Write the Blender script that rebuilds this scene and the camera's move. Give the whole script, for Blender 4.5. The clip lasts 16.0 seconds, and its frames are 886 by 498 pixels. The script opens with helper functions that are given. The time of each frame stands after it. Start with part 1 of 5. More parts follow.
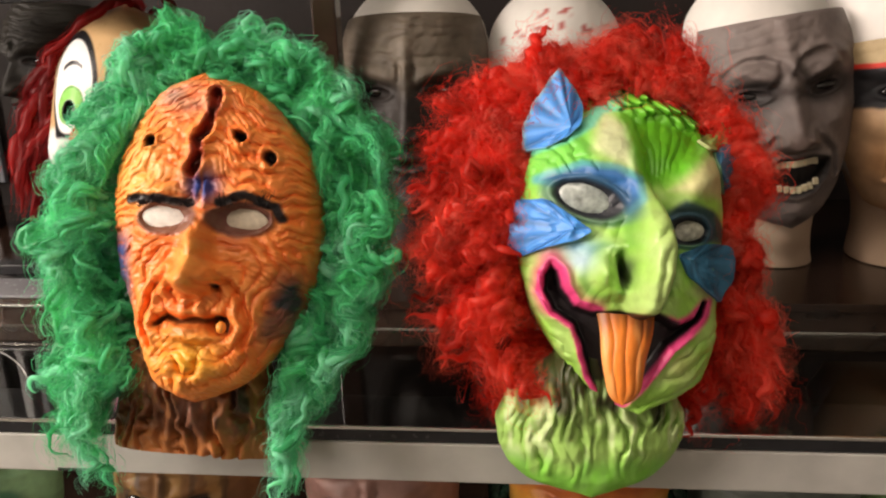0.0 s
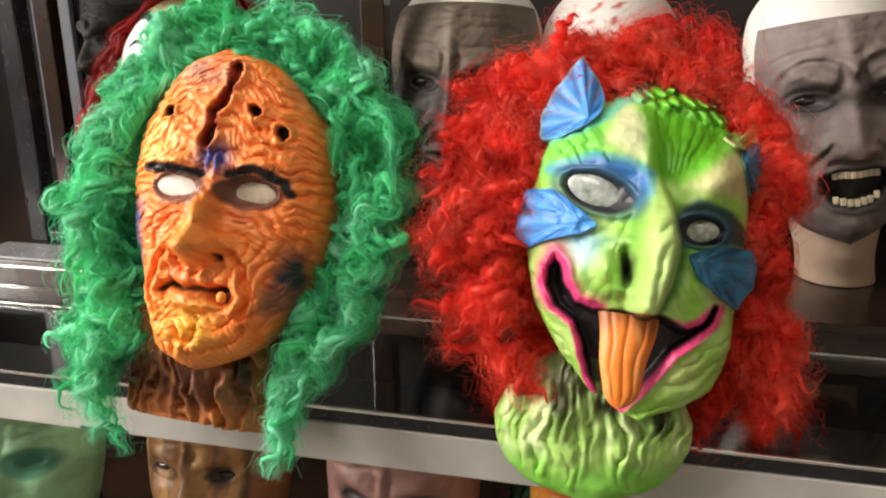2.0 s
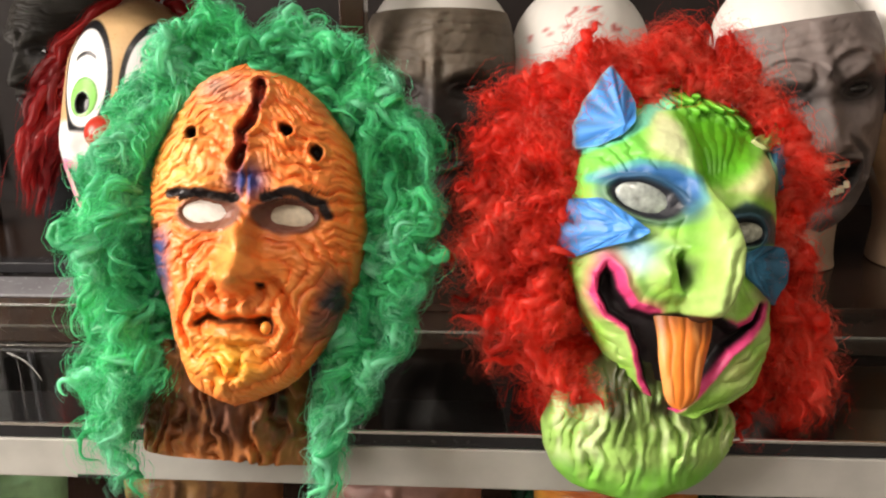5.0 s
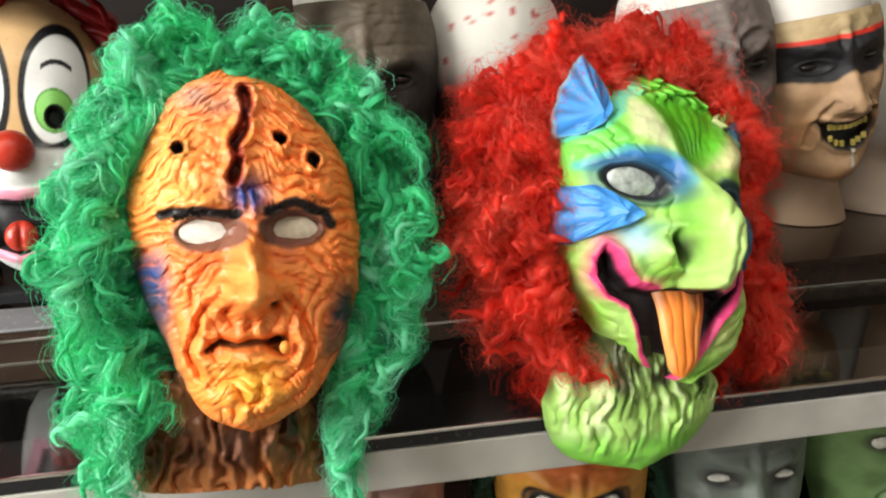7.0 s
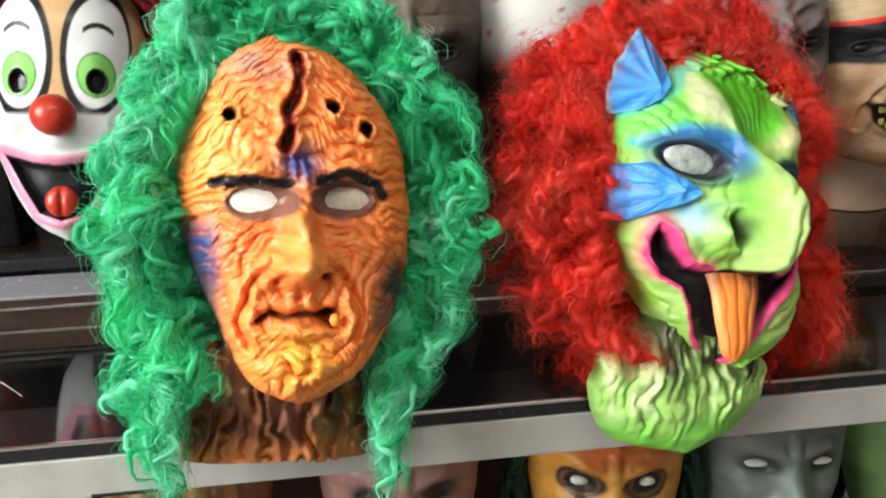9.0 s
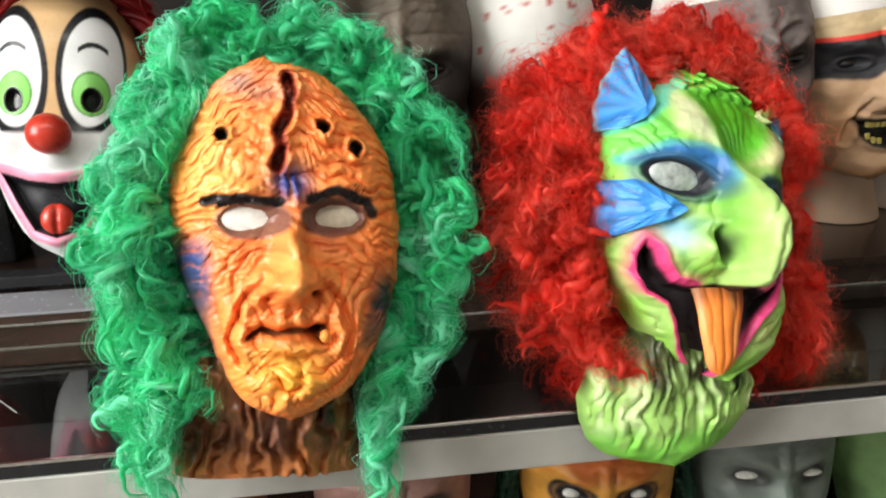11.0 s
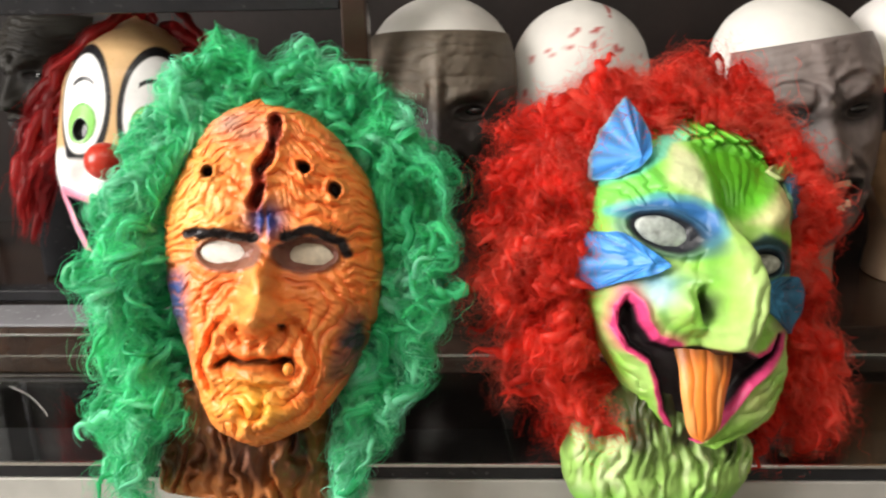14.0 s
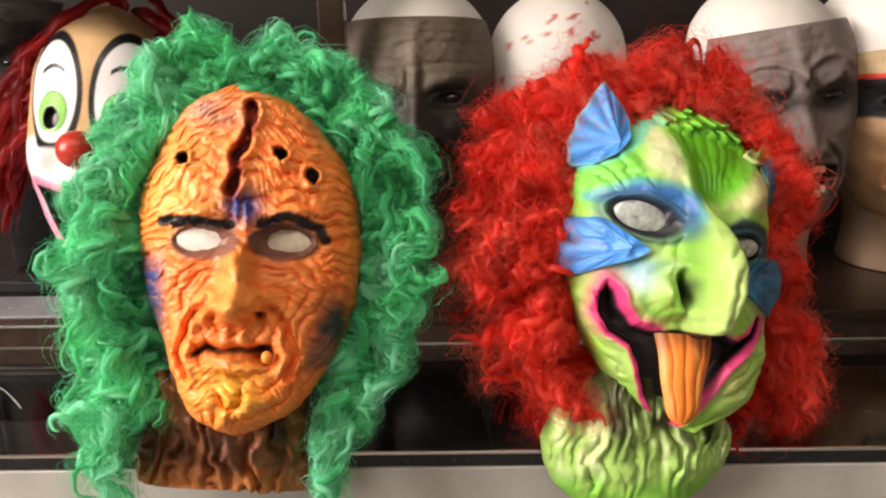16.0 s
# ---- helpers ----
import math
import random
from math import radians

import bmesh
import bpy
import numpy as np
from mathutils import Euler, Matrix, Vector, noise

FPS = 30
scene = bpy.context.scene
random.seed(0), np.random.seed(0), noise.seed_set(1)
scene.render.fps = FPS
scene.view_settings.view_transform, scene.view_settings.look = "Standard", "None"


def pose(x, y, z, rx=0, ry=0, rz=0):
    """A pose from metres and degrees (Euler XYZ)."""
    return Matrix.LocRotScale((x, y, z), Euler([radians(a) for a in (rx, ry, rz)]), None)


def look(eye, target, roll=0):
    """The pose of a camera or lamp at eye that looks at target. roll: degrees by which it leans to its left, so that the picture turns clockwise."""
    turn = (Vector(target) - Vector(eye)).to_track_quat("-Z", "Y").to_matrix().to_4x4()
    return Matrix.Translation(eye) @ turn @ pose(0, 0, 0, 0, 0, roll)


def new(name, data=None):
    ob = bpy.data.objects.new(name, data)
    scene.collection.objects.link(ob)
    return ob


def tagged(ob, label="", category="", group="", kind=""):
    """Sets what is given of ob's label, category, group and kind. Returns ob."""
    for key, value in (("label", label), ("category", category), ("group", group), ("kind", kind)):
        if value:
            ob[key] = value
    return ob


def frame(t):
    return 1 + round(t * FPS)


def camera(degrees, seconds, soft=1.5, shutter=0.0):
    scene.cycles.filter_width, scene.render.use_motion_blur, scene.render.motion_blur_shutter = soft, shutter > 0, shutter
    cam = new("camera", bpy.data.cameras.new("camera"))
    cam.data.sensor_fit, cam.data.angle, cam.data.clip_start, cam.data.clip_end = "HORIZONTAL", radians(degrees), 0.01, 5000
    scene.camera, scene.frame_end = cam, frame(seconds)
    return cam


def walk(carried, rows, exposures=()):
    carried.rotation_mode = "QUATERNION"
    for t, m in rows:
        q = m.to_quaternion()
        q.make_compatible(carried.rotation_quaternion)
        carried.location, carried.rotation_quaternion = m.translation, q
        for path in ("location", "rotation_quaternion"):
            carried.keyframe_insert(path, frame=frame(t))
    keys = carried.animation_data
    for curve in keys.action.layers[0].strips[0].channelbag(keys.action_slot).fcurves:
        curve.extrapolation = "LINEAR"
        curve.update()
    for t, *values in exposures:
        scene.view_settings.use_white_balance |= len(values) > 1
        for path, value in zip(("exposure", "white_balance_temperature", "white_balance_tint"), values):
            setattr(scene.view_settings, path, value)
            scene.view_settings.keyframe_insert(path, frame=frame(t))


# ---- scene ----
cam = camera(55.2, 16.0, soft=2.1, shutter=0.5)
METRES, EYE, TILT, LEAN, TURN = 0.64, 1.35, -18.0, 2.0, 6.0
ROWS = [
    (0.0, 0.0, 0.0, 0.0, 0.0, 0.0, -0.0),
    (0.5, 0.0444, 0.0021, -0.0102, 2.83, 0.8, -2.05),
    (1.0, 0.0753, 0.0116, -0.0158, 4.31, 1.08, -3.02),
    (1.5, 0.1, 0.0227, -0.0225, 6.53, 0.33, -3.45),
    (2.0, 0.1181, 0.0262, -0.023, 7.1, 0.36, -3.81),
    (2.5, 0.1313, 0.0265, -0.0274, 7.6, 0.22, -4.2),
    (3.0, 0.1321, 0.0176, -0.0243, 7.74, 1.0, -4.43),
    (3.5, 0.1147, 0.0032, -0.024, 7.37, 1.38, -4.43),
    (4.0, 0.086, -0.0047, -0.0216, 4.7, 1.9, -2.97),
    (4.5, -0.0012, 0.0139, -0.015, 1.58, 1.0, -1.68),
    (7.0, -0.3123, 0.0673, 0.0261, -14.95, -1.69, 4.52),
    (7.5, -0.3246, 0.0796, 0.0262, -15.01, -3.25, 5.23),
    (8.0, -0.3421, 0.0925, 0.0204, -14.52, -4.23, 4.22),
    (8.5, -0.3438, 0.0919, 0.0259, -14.23, -3.55, 3.61),
    (9.0, -0.3471, 0.0943, 0.0257, -13.87, -3.18, 3.18),
    (11.5, -0.3326, 0.0759, 0.0315, -14.04, -2.32, 3.44),
    (12.0, -0.3249, 0.0765, 0.0279, -14.02, -2.65, 3.35),
    (12.5, -0.3375, 0.0897, 0.0338, -16.54, -2.71, 3.62),
    (13.0, -0.3361, 0.1007, 0.0339, -18.51, -3.28, 3.47),
    (13.5, -0.2514, 0.0715, 0.0487, -12.11, -0.89, 2.92),
    (14.0, -0.1476, 0.0386, 0.0414, -3.91, -0.1, 0.35),
    (14.5, -0.1305, 0.0444, 0.0395, -1.13, -0.57, -0.73),
    (15.0, -0.1381, 0.0401, 0.0375, -1.0, -1.16, -0.13),
    (15.5, -0.1284, 0.0239, 0.0334, -2.5, -0.82, 0.2),
    (16.0, -0.1504, 0.0443, 0.0348, -5.51, -0.66, 0.72),
]
EXPOSURES = [(0.0, -0.13, 7450, 18), (0.5, 0.10, 7000, 15), (2.0, 0.17, 6900, 14), (4.5, 0.17, 7150, 16), (7.0, 0.19, 6600, 7), (9.0, 0.19, 6250, 8), (12.5, 0.17, 6450, 8),
             (14.5, 0.19, 6800, 13), (16.0, 0.09, 7250, 20)]
walk(cam, [(t, pose(0, 0, EYE, TILT, LEAN, TURN) @ pose(METRES * x, METRES * y, METRES * z, 90 + pitch, roll, yaw)) for t, x, y, z, yaw, pitch, roll in ROWS], EXPOSURES)

# ---- light ----
world = bpy.data.worlds.new("world")
scene.world = world
world.use_nodes = True
_sky = world.node_tree.nodes.new("ShaderNodeTexSky")
_sky.sky_type, _sky.sun_disc, _sky.sun_elevation, _sky.sun_rotation = "NISHITA", False, radians(38), radians(250)
world.node_tree.links.new(_sky.outputs[0], world.node_tree.nodes["Background"].inputs[0])
world.node_tree.nodes["Background"].inputs[1].default_value = 0.05


def area(name, eye, target, sx, sy, watts, colour):
    d = bpy.data.lights.new(name, "AREA")
    d.shape, d.size, d.size_y, d.energy, d.color = "RECTANGLE", sx, sy, watts, colour
    ob = new(name, d)
    ob.matrix_world = look(eye, target)
    return ob


area("shopfront_daylight", (-2.5, -0.35, 2.2), (-0.1, 0.6, 1.15), 1.5, 1.4, 132, (1.0, 0.97, 0.93))
# added fill lamp from the front; the wall behind it has no opening
area("front_fill", (0.75, -2.85, 1.5), (0.1, 0.7, 1.1), 1.6, 1.9, 5.5, (1.0, 0.93, 0.84))
area("ceiling_tube", (-0.35, -0.15, 2.72), (-0.35, 0.0, 0.0), 1.5, 0.25, 12, (1.0, 0.96, 0.88))

# ---- numeric helpers ----
U = 0.00853        # one sculpting unit in metres
PI = math.pi


def table(*pts):
    """A smooth curve through (position, value) pairs."""
    xs, ys = np.array([p[0] for p in pts], float), np.array([p[1] for p in pts], float)
    g = np.linspace(xs[0], xs[-1], 400)
    v = np.interp(g, xs, ys)
    k = np.exp(-np.linspace(-2, 2, 41) ** 2)
    k /= k.sum()
    pad = np.concatenate([2 * v[0] - v[20:0:-1], v, 2 * v[-1] - v[-2:-22:-1]])
    sm = np.convolve(pad, k, "valid")
    return lambda q: np.interp(q, g, sm)


def vnoise(x, y, seed=0):
    """Smooth value noise in -1..1."""
    xi, yi = np.floor(x).astype(np.int64), np.floor(y).astype(np.int64)
    fx, fy = x - xi, y - yi
    fx, fy = fx * fx * (3 - 2 * fx), fy * fy * (3 - 2 * fy)

    def h(a, b):
        n = (a * 374761393 + b * 668265263 + seed * 1442695041) & 0xFFFFFFFF
        n = ((n ^ (n >> 13)) * 1274126177) & 0xFFFFFFFF
        return ((n ^ (n >> 16)) & 0xFFFF) / 32767.5 - 1
    a, b, c, d = h(xi, yi), h(xi + 1, yi), h(xi, yi + 1), h(xi + 1, yi + 1)
    return (a * (1 - fx) + b * fx) * (1 - fy) + (c * (1 - fx) + d * fx) * fy


def fbm(x, y, seed=0, octaves=3):
    return sum(vnoise(x * 2 ** i, y * 2 ** i, seed + i) * 0.5 ** i for i in range(octaves))


def bump(X, V, x, v, sx, sv, h, turn=0.0):
    c, s = math.cos(radians(turn)), math.sin(radians(turn))
    a, b = (X - x) * c + (V - v) * s, (V - v) * c - (X - x) * s
    return h * np.exp(-(a / sx) ** 2 - (b / sv) ** 2)


def sstep(a, b, q):
    t = np.clip((q - a) / (b - a), 0, 1)
    return t * t * (3 - 2 * t)


def polygon_distance(X, V, poly):
    """Signed distance to a polygon, negative inside."""
    d, inside = np.full(X.shape, 1e9), np.zeros(X.shape, bool)
    for (ax, ay), (bx, by) in zip(poly, poly[1:] + poly[:1]):
        ex, ey = bx - ax, by - ay
        t = np.clip(((X - ax) * ex + (V - ay) * ey) / (ex * ex + ey * ey), 0, 1)
        d = np.minimum(d, np.hypot(X - ax - t * ex, V - ay - t * ey))
        cross = ((ay > V) != (by > V)) & (X < ex * (V - ay) / (by - ay + 1e-12) + ax)
        inside ^= cross
    return np.where(inside, -d, d)


def line_distance(X, V, pts):
    d = np.full(X.shape, 1e9)
    for (ax, ay), (bx, by) in zip(pts, pts[1:]):
        ex, ey = bx - ax, by - ay
        t = np.clip(((X - ax) * ex + (V - ay) * ey) / (ex * ex + ey * ey), 0, 1)
        d = np.minimum(d, np.hypot(X - ax - t * ex, V - ay - t * ey))
    return d


def ridges(phase, sharp=0.55):
    """Folds of latex: rounded crests with narrow creases, 0..1."""
    return np.abs(np.sin(phase / 2)) ** sharp


def tint(base, colour, mask):
    return base + (np.array(colour) - base) * np.clip(mask, 0, 1)[..., None]


# ---- mesh helpers ----
def mesh_from(name, verts, faces, mat, smooth=True, colours=None):
    me = bpy.data.meshes.new(name)
    verts, faces = np.asarray(verts, np.float32), np.asarray(faces, np.int32)
    n = faces.shape[1]
    me.vertices.add(len(verts))
    me.vertices.foreach_set("co", verts.ravel())
    me.loops.add(faces.size)
    me.loops.foreach_set("vertex_index", faces.ravel())
    me.polygons.add(len(faces))
    me.polygons.foreach_set("loop_start", np.arange(0, faces.size, n, dtype=np.int32))
    me.polygons.foreach_set("use_smooth", np.full(len(faces), smooth))
    me.update(calc_edges=True)
    if colours is not None:
        att = me.color_attributes.new("paint", "FLOAT_COLOR", "POINT")
        att.data.foreach_set("color", np.concatenate([np.clip(colours, 0, 1), np.ones((len(verts), 1))], 1).astype(np.float32).ravel())
    me.materials.append(mat)
    me.validate()
    return me


def link(name, me, parent=None, label=""):
    ob = new(name, me)
    if parent:
        ob.parent = parent
    if label:
        ob["label"] = label
    return ob


def part(name, bm, mat, parent, label=""):
    me = bpy.data.meshes.new(name)
    bm.to_mesh(me)
    bm.free()
    me.materials.append(mat)
    return link(name, me, parent, label)


def grid_part(name, P, mat, parent, label="", colours=None, wrap=False):
    """A sheet of quads from an array rows x columns x 3."""
    r, c = P.shape[:2]
    i = np.arange(r * c).reshape(r, c)
    if wrap:
        i = np.concatenate([i, i[:, :1]], 1)
    f = np.stack([i[:-1, :-1], i[:-1, 1:], i[1:, 1:], i[1:, :-1]], -1).reshape(-1, 4)
    return link(name, mesh_from(name, P.reshape(-1, 3), f, mat, True, None if colours is None else colours.reshape(-1, 3)), parent, label)


def box_bm(x0, x1, y0, y1, z0, z1, bevel=0.0):
    bm = bmesh.new()
    bmesh.ops.create_cube(bm, size=1)
    bmesh.ops.scale(bm, vec=(x1 - x0, y1 - y0, z1 - z0), verts=bm.verts)
    bmesh.ops.translate(bm, vec=((x0 + x1) / 2, (y0 + y1) / 2, (z0 + z1) / 2), verts=bm.verts)
    if bevel:
        bmesh.ops.bevel(bm, geom=bm.edges[:], offset=bevel, segments=2, affect="EDGES", profile=0.5)
    return bm


def thing(name, m, label, category, group=""):
    ob = new(name)
    ob.empty_display_size = 0.03
    ob.matrix_world = m
    return tagged(ob, label, category, group)


def facing(origin, yaw, lean, roll=0):
    """Local x to the viewer's right, y up, z out of the face; yaw turns the face towards +x, lean tips it back."""
    a, b = radians(yaw), radians(lean)
    n, r, z = Vector((math.sin(a), -math.cos(a), 0)), Vector((math.cos(a), math.sin(a), 0)), Vector((0, 0, 1))
    n2, u2 = n * math.cos(b) + z * math.sin(b), z * math.cos(b) - n * math.sin(b)
    c, s = math.cos(radians(roll)), math.sin(radians(roll))
    r3, u3 = r * c + u2 * s, u2 * c - r * s
    m = Matrix.Identity(4)
    for k in range(3):
        m[k][0], m[k][1], m[k][2], m[k][3] = r3[k], u3[k], n2[k], origin[k]
    return m


# ---- materials ----
def material(name, colour=(0.5, 0.5, 0.5), rough=0.5, metal=0.0, paint=False, scale=60.0, vary=0.12, relief=0.15, grain=260.0, coat=0.0,
             trans=0.0, ior=1.45, rough_vary=0.12, sss=0.0):
    m = bpy.data.materials.new(name)
    m.use_nodes = True
    nt = m.node_tree
    b = nt.nodes["Principled BSDF"]
    co = nt.nodes.new("ShaderNodeTexCoord")
    n1, n2 = nt.nodes.new("ShaderNodeTexNoise"), nt.nodes.new("ShaderNodeTexNoise")
    n1.inputs["Scale"].default_value, n2.inputs["Scale"].default_value = scale, grain
    n1.inputs["Detail"].default_value, n2.inputs["Detail"].default_value = 4, 3
    for n in (n1, n2):
        nt.links.new(co.outputs["Object"], n.inputs["Vector"])
    if paint:
        src = nt.nodes.new("ShaderNodeVertexColor")
        src.layer_name = "paint"
    else:
        src = nt.nodes.new("ShaderNodeRGB")
        src.outputs[0].default_value = (*colour, 1)
    hsv = nt.nodes.new("ShaderNodeHueSaturation")
    rng = nt.nodes.new("ShaderNodeMapRange")
    rng.inputs["From Min"].default_value, rng.inputs["From Max"].default_value = 0.3, 0.7
    rng.inputs["To Min"].default_value, rng.inputs["To Max"].default_value = 1 - vary, 1 + vary
    nt.links.new(n1.outputs[0], rng.inputs["Value"])
    nt.links.new(rng.outputs[0], hsv.inputs["Value"])
    nt.links.new(src.outputs[0], hsv.inputs["Color"])
    nt.links.new(hsv.outputs[0], b.inputs["Base Color"])
    rr = nt.nodes.new("ShaderNodeMapRange")
    rr.inputs["From Min"].default_value, rr.inputs["From Max"].default_value = 0.3, 0.7
    rr.inputs["To Min"].default_value, rr.inputs["To Max"].default_value = max(0.02, rough * (1 - rough_vary)), min(1, rough * (1 + rough_vary))
    nt.links.new(n2.outputs[0], rr.inputs["Value"])
    nt.links.new(rr.outputs[0], b.inputs["Roughness"])
    b.inputs["Metallic"].default_value = metal
    b.inputs["Coat Weight"].default_value = coat
    b.inputs["Coat Roughness"].default_value = 0.12
    b.inputs["Transmission Weight"].default_value = trans
    b.inputs["IOR"].default_value = ior
    if sss:
        b.inputs["Subsurface Weight"].default_value = sss
        b.inputs["Subsurface Radius"].default_value = (0.004, 0.002, 0.001)
    if relief:
        bu = nt.nodes.new("ShaderNodeBump")
        bu.inputs["Strength"].default_value, bu.inputs["Distance"].default_value = relief, 0.0006
        nt.links.new(n2.outputs[0], bu.inputs["Height"])
        nt.links.new(bu.outputs[0], b.inputs["Normal"])
    return m


LATEX = material("painted_latex", paint=True, rough=0.42, scale=70, vary=0.10, relief=0.25, grain=500)
MATTE_LATEX = material("matte_painted_latex", paint=True, rough=0.6, scale=60, vary=0.12, relief=0.3, grain=450)
GLOSSY = material("glossy_painted_plastic", paint=True, rough=0.3, scale=50, vary=0.06, relief=0.08)
FOAM = material("white_foam", paint=True, rough=0.62, scale=40, vary=0.05, relief=0.3, grain=700)
WHITE_CLOTH = material("off_white_eye_lining", (0.86, 0.84, 0.78), 0.7, scale=160, vary=0.16, relief=0.5, grain=350)
BEIGE_CLOTH = material("beige_eye_lining", (0.60, 0.52, 0.40), 0.6, scale=160, vary=0.2, relief=0.5, grain=350)
EYE_BLACK = material("glossy_black_eye", (0.012, 0.010, 0.010), 0.12, scale=90, vary=0.3, relief=0.1, coat=0.6)
LENS = material("clear_eye_lens", (0.40, 0.44, 0.42), 0.10, scale=110, vary=0.55, relief=0.8, grain=160, coat=0.8)
DARK_LENS = material("dim_eye_lens", (0.30, 0.31, 0.25), 0.18, scale=240, vary=0.4, relief=0.6, grain=160, coat=0.6)
BLACK = material("black_paint", (0.012, 0.010, 0.011), 0.4, scale=90, vary=0.3, relief=0.2)
GREEN_HAIR = material("green_synthetic_hair", paint=True, rough=0.26, scale=30, vary=0.15, relief=0, rough_vary=0.2)
RED_HAIR = material("red_synthetic_hair", paint=True, rough=0.42, scale=30, vary=0.18, relief=0, rough_vary=0.2)
for _m, _k in ((GREEN_HAIR, 0.42), (RED_HAIR, 0.58)):
    _nt = _m.node_tree
    _b, _o = _nt.nodes["Principled BSDF"], _nt.nodes["Material Output"]
    _t, _x = _nt.nodes.new("ShaderNodeBsdfTranslucent"), _nt.nodes.new("ShaderNodeMixShader")
    _nt.links.new(_b.inputs["Base Color"].links[0].from_socket, _t.inputs[0])
    _x.inputs[0].default_value = _k
    _nt.links.new(_b.outputs[0], _x.inputs[1]), _nt.links.new(_t.outputs[0], _x.inputs[2])
    _nt.links.new(_x.outputs[0], _o.inputs[0])
DARK_WOOD = material("dark_varnished_wood", (0.030, 0.016, 0.011), 0.22, scale=18, vary=0.35, relief=0.1, grain=120, coat=0.3)
BLACK_LACQUER = material("black_lacquered_frame", (0.016, 0.016, 0.018), 0.25, scale=30, vary=0.25, relief=0.1, grain=140)
GREY_PAINT = material("light_grey_beam_paint", (0.45, 0.44, 0.41), 0.5, scale=26, vary=0.10, relief=0.2, grain=180)
SILL_GREY = material("grey_satin_sill", (0.20, 0.20, 0.215), 0.25, scale=26, vary=0.10, relief=0.1, grain=180)
# steel of the ear ring, also used for strips that imitate edge highlights
STEEL = material("steel_and_glint", (0.82, 0.80, 0.76), 0.22, metal=1.0, scale=60, vary=0.08, relief=0.1)
GLASS = material("shelf_glass", (0.62, 0.66, 0.64), 0.03, trans=1.0, ior=1.5, relief=0, vary=0.02, rough_vary=0.0)
BACK = material("dark_brown_back_panel", (0.012, 0.007, 0.006), 0.55, scale=9, vary=0.4, relief=0.2, grain=90)
PANEL = material("blue_grey_panel", (0.22, 0.235, 0.27), 0.4, scale=9, vary=0.15, relief=0.1)
WALL = material("shop_wall_plaster", (0.55, 0.52, 0.47), 0.8, scale=5, vary=0.1, relief=0.3, grain=120)
FLOOR = material("shop_floor_tile", (0.22, 0.20, 0.18), 0.35, scale=6, vary=0.2, relief=0.1)

# ---- structure ----
def slab(name, x0, x1, y0, y1, z0, z1, mat, label="", category="", kind="structure", bevel=0.0):
    ob = part(name, box_bm(x0, x1, y0, y1, z0, z1, bevel), mat, None)
    return tagged(ob, label, category, "", kind)


slab("floor", -3.6, 3.2, -3.2, 1.5, -0.1, 0.0, FLOOR, "brown-grey tiled shop floor", "floor")
slab("ceiling", -3.6, 3.2, -3.2, 1.5, 2.8, 2.9, WALL, "plain plaster shop ceiling", "ceiling")
slab("wall_north", -3.6, 3.2, 1.4, 1.5, 0.0, 2.8, WALL, "plain plaster wall behind the display cabinet", "wall")
slab("wall_south", -3.6, 3.2, -3.2, -3.1, 0.0, 2.8, WALL, "plain plaster shop wall", "wall")
slab("wall_east", 3.1, 3.2, -3.1, 1.4, 0.0, 2.8, WALL, "plain plaster shop wall", "wall")
slab("wall_west", -3.6, -3.5, -3.1, 1.4, 0.0, 2.8, WALL, "plain plaster shop wall", "wall")

cab = thing("display_cabinet", pose(0, 0, 0), "dark brown wooden display cabinet with a thick glass shelf", "cabinet")
part("back_panel", box_bm(-1.42, 1.42, 1.24, 1.26, 0.05, 1.95), BACK, cab, "dark brown back panel in shadow")
part("side_panel", box_bm(-1.45, -1.42, 0.60, 1.26, 0.0, 1.95, 0.002), DARK_WOOD, cab)
part("side_panel", box_bm(1.42, 1.45, 0.60, 1.26, 0.0, 1.95, 0.002), DARK_WOOD, cab)
part("top_panel", box_bm(-1.45, 1.45, 0.72, 1.26, 1.95, 1.98, 0.002), DARK_WOOD, cab)
part("lower_shelf", box_bm(-1.42, 1.42, 0.64, 1.24, 0.60, 0.63, 0.002), DARK_WOOD, cab)
part("base_panel", box_bm(-1.42, 1.42, 0.62, 0.66, 0.0, 0.60, 0.002), DARK_WOOD, cab)
part("beam", box_bm(-1.42, 1.42, 0.620, 0.690, 0.938, 0.975, 0.0015), GREY_PAINT, cab, "light grey painted shelf beam, slightly scuffed")
part("seal_strip", box_bm(-1.42, 1.42, 0.626, 0.684, 0.9755, 0.9785), BLACK, cab, "black rubber strip under the glass")
glass = part("glass_shelf", box_bm(-1.42, 1.42, 0.622, 0.829, 0.979, 0.990, 0.0008), GLASS, cab, "thick clear glass shelf with polished edge")
glass.visible_shadow = False
# added strip that imitates the highlight along the glass edge
part("edge_glint", box_bm(-1.42, 1.42, 0.6195, 0.6225, 0.9875, 0.9905, 0.0006), STEEL, cab, "bright metal strip standing in for the highlight on the glass edge")
# added strip that imitates the dark reflection in the glass edge
part("dark_edge_reflection", box_bm(-1.42, 1.42, 0.6205, 0.6218, 0.9765, 0.9874), BLACK_LACQUER, cab, "dark glossy strip standing in for the dark reflection in the glass edge")
part("platform", box_bm(-1.42, 1.42, 0.830, 1.24, 0.960, 1.020, 0.0015), DARK_WOOD, cab, "dark brown varnished raised platform")
part("platform_lip", box_bm(-0.20, 1.42, 0.8255, 0.8295, 1.012, 1.0215, 0.001), DARK_WOOD, cab)

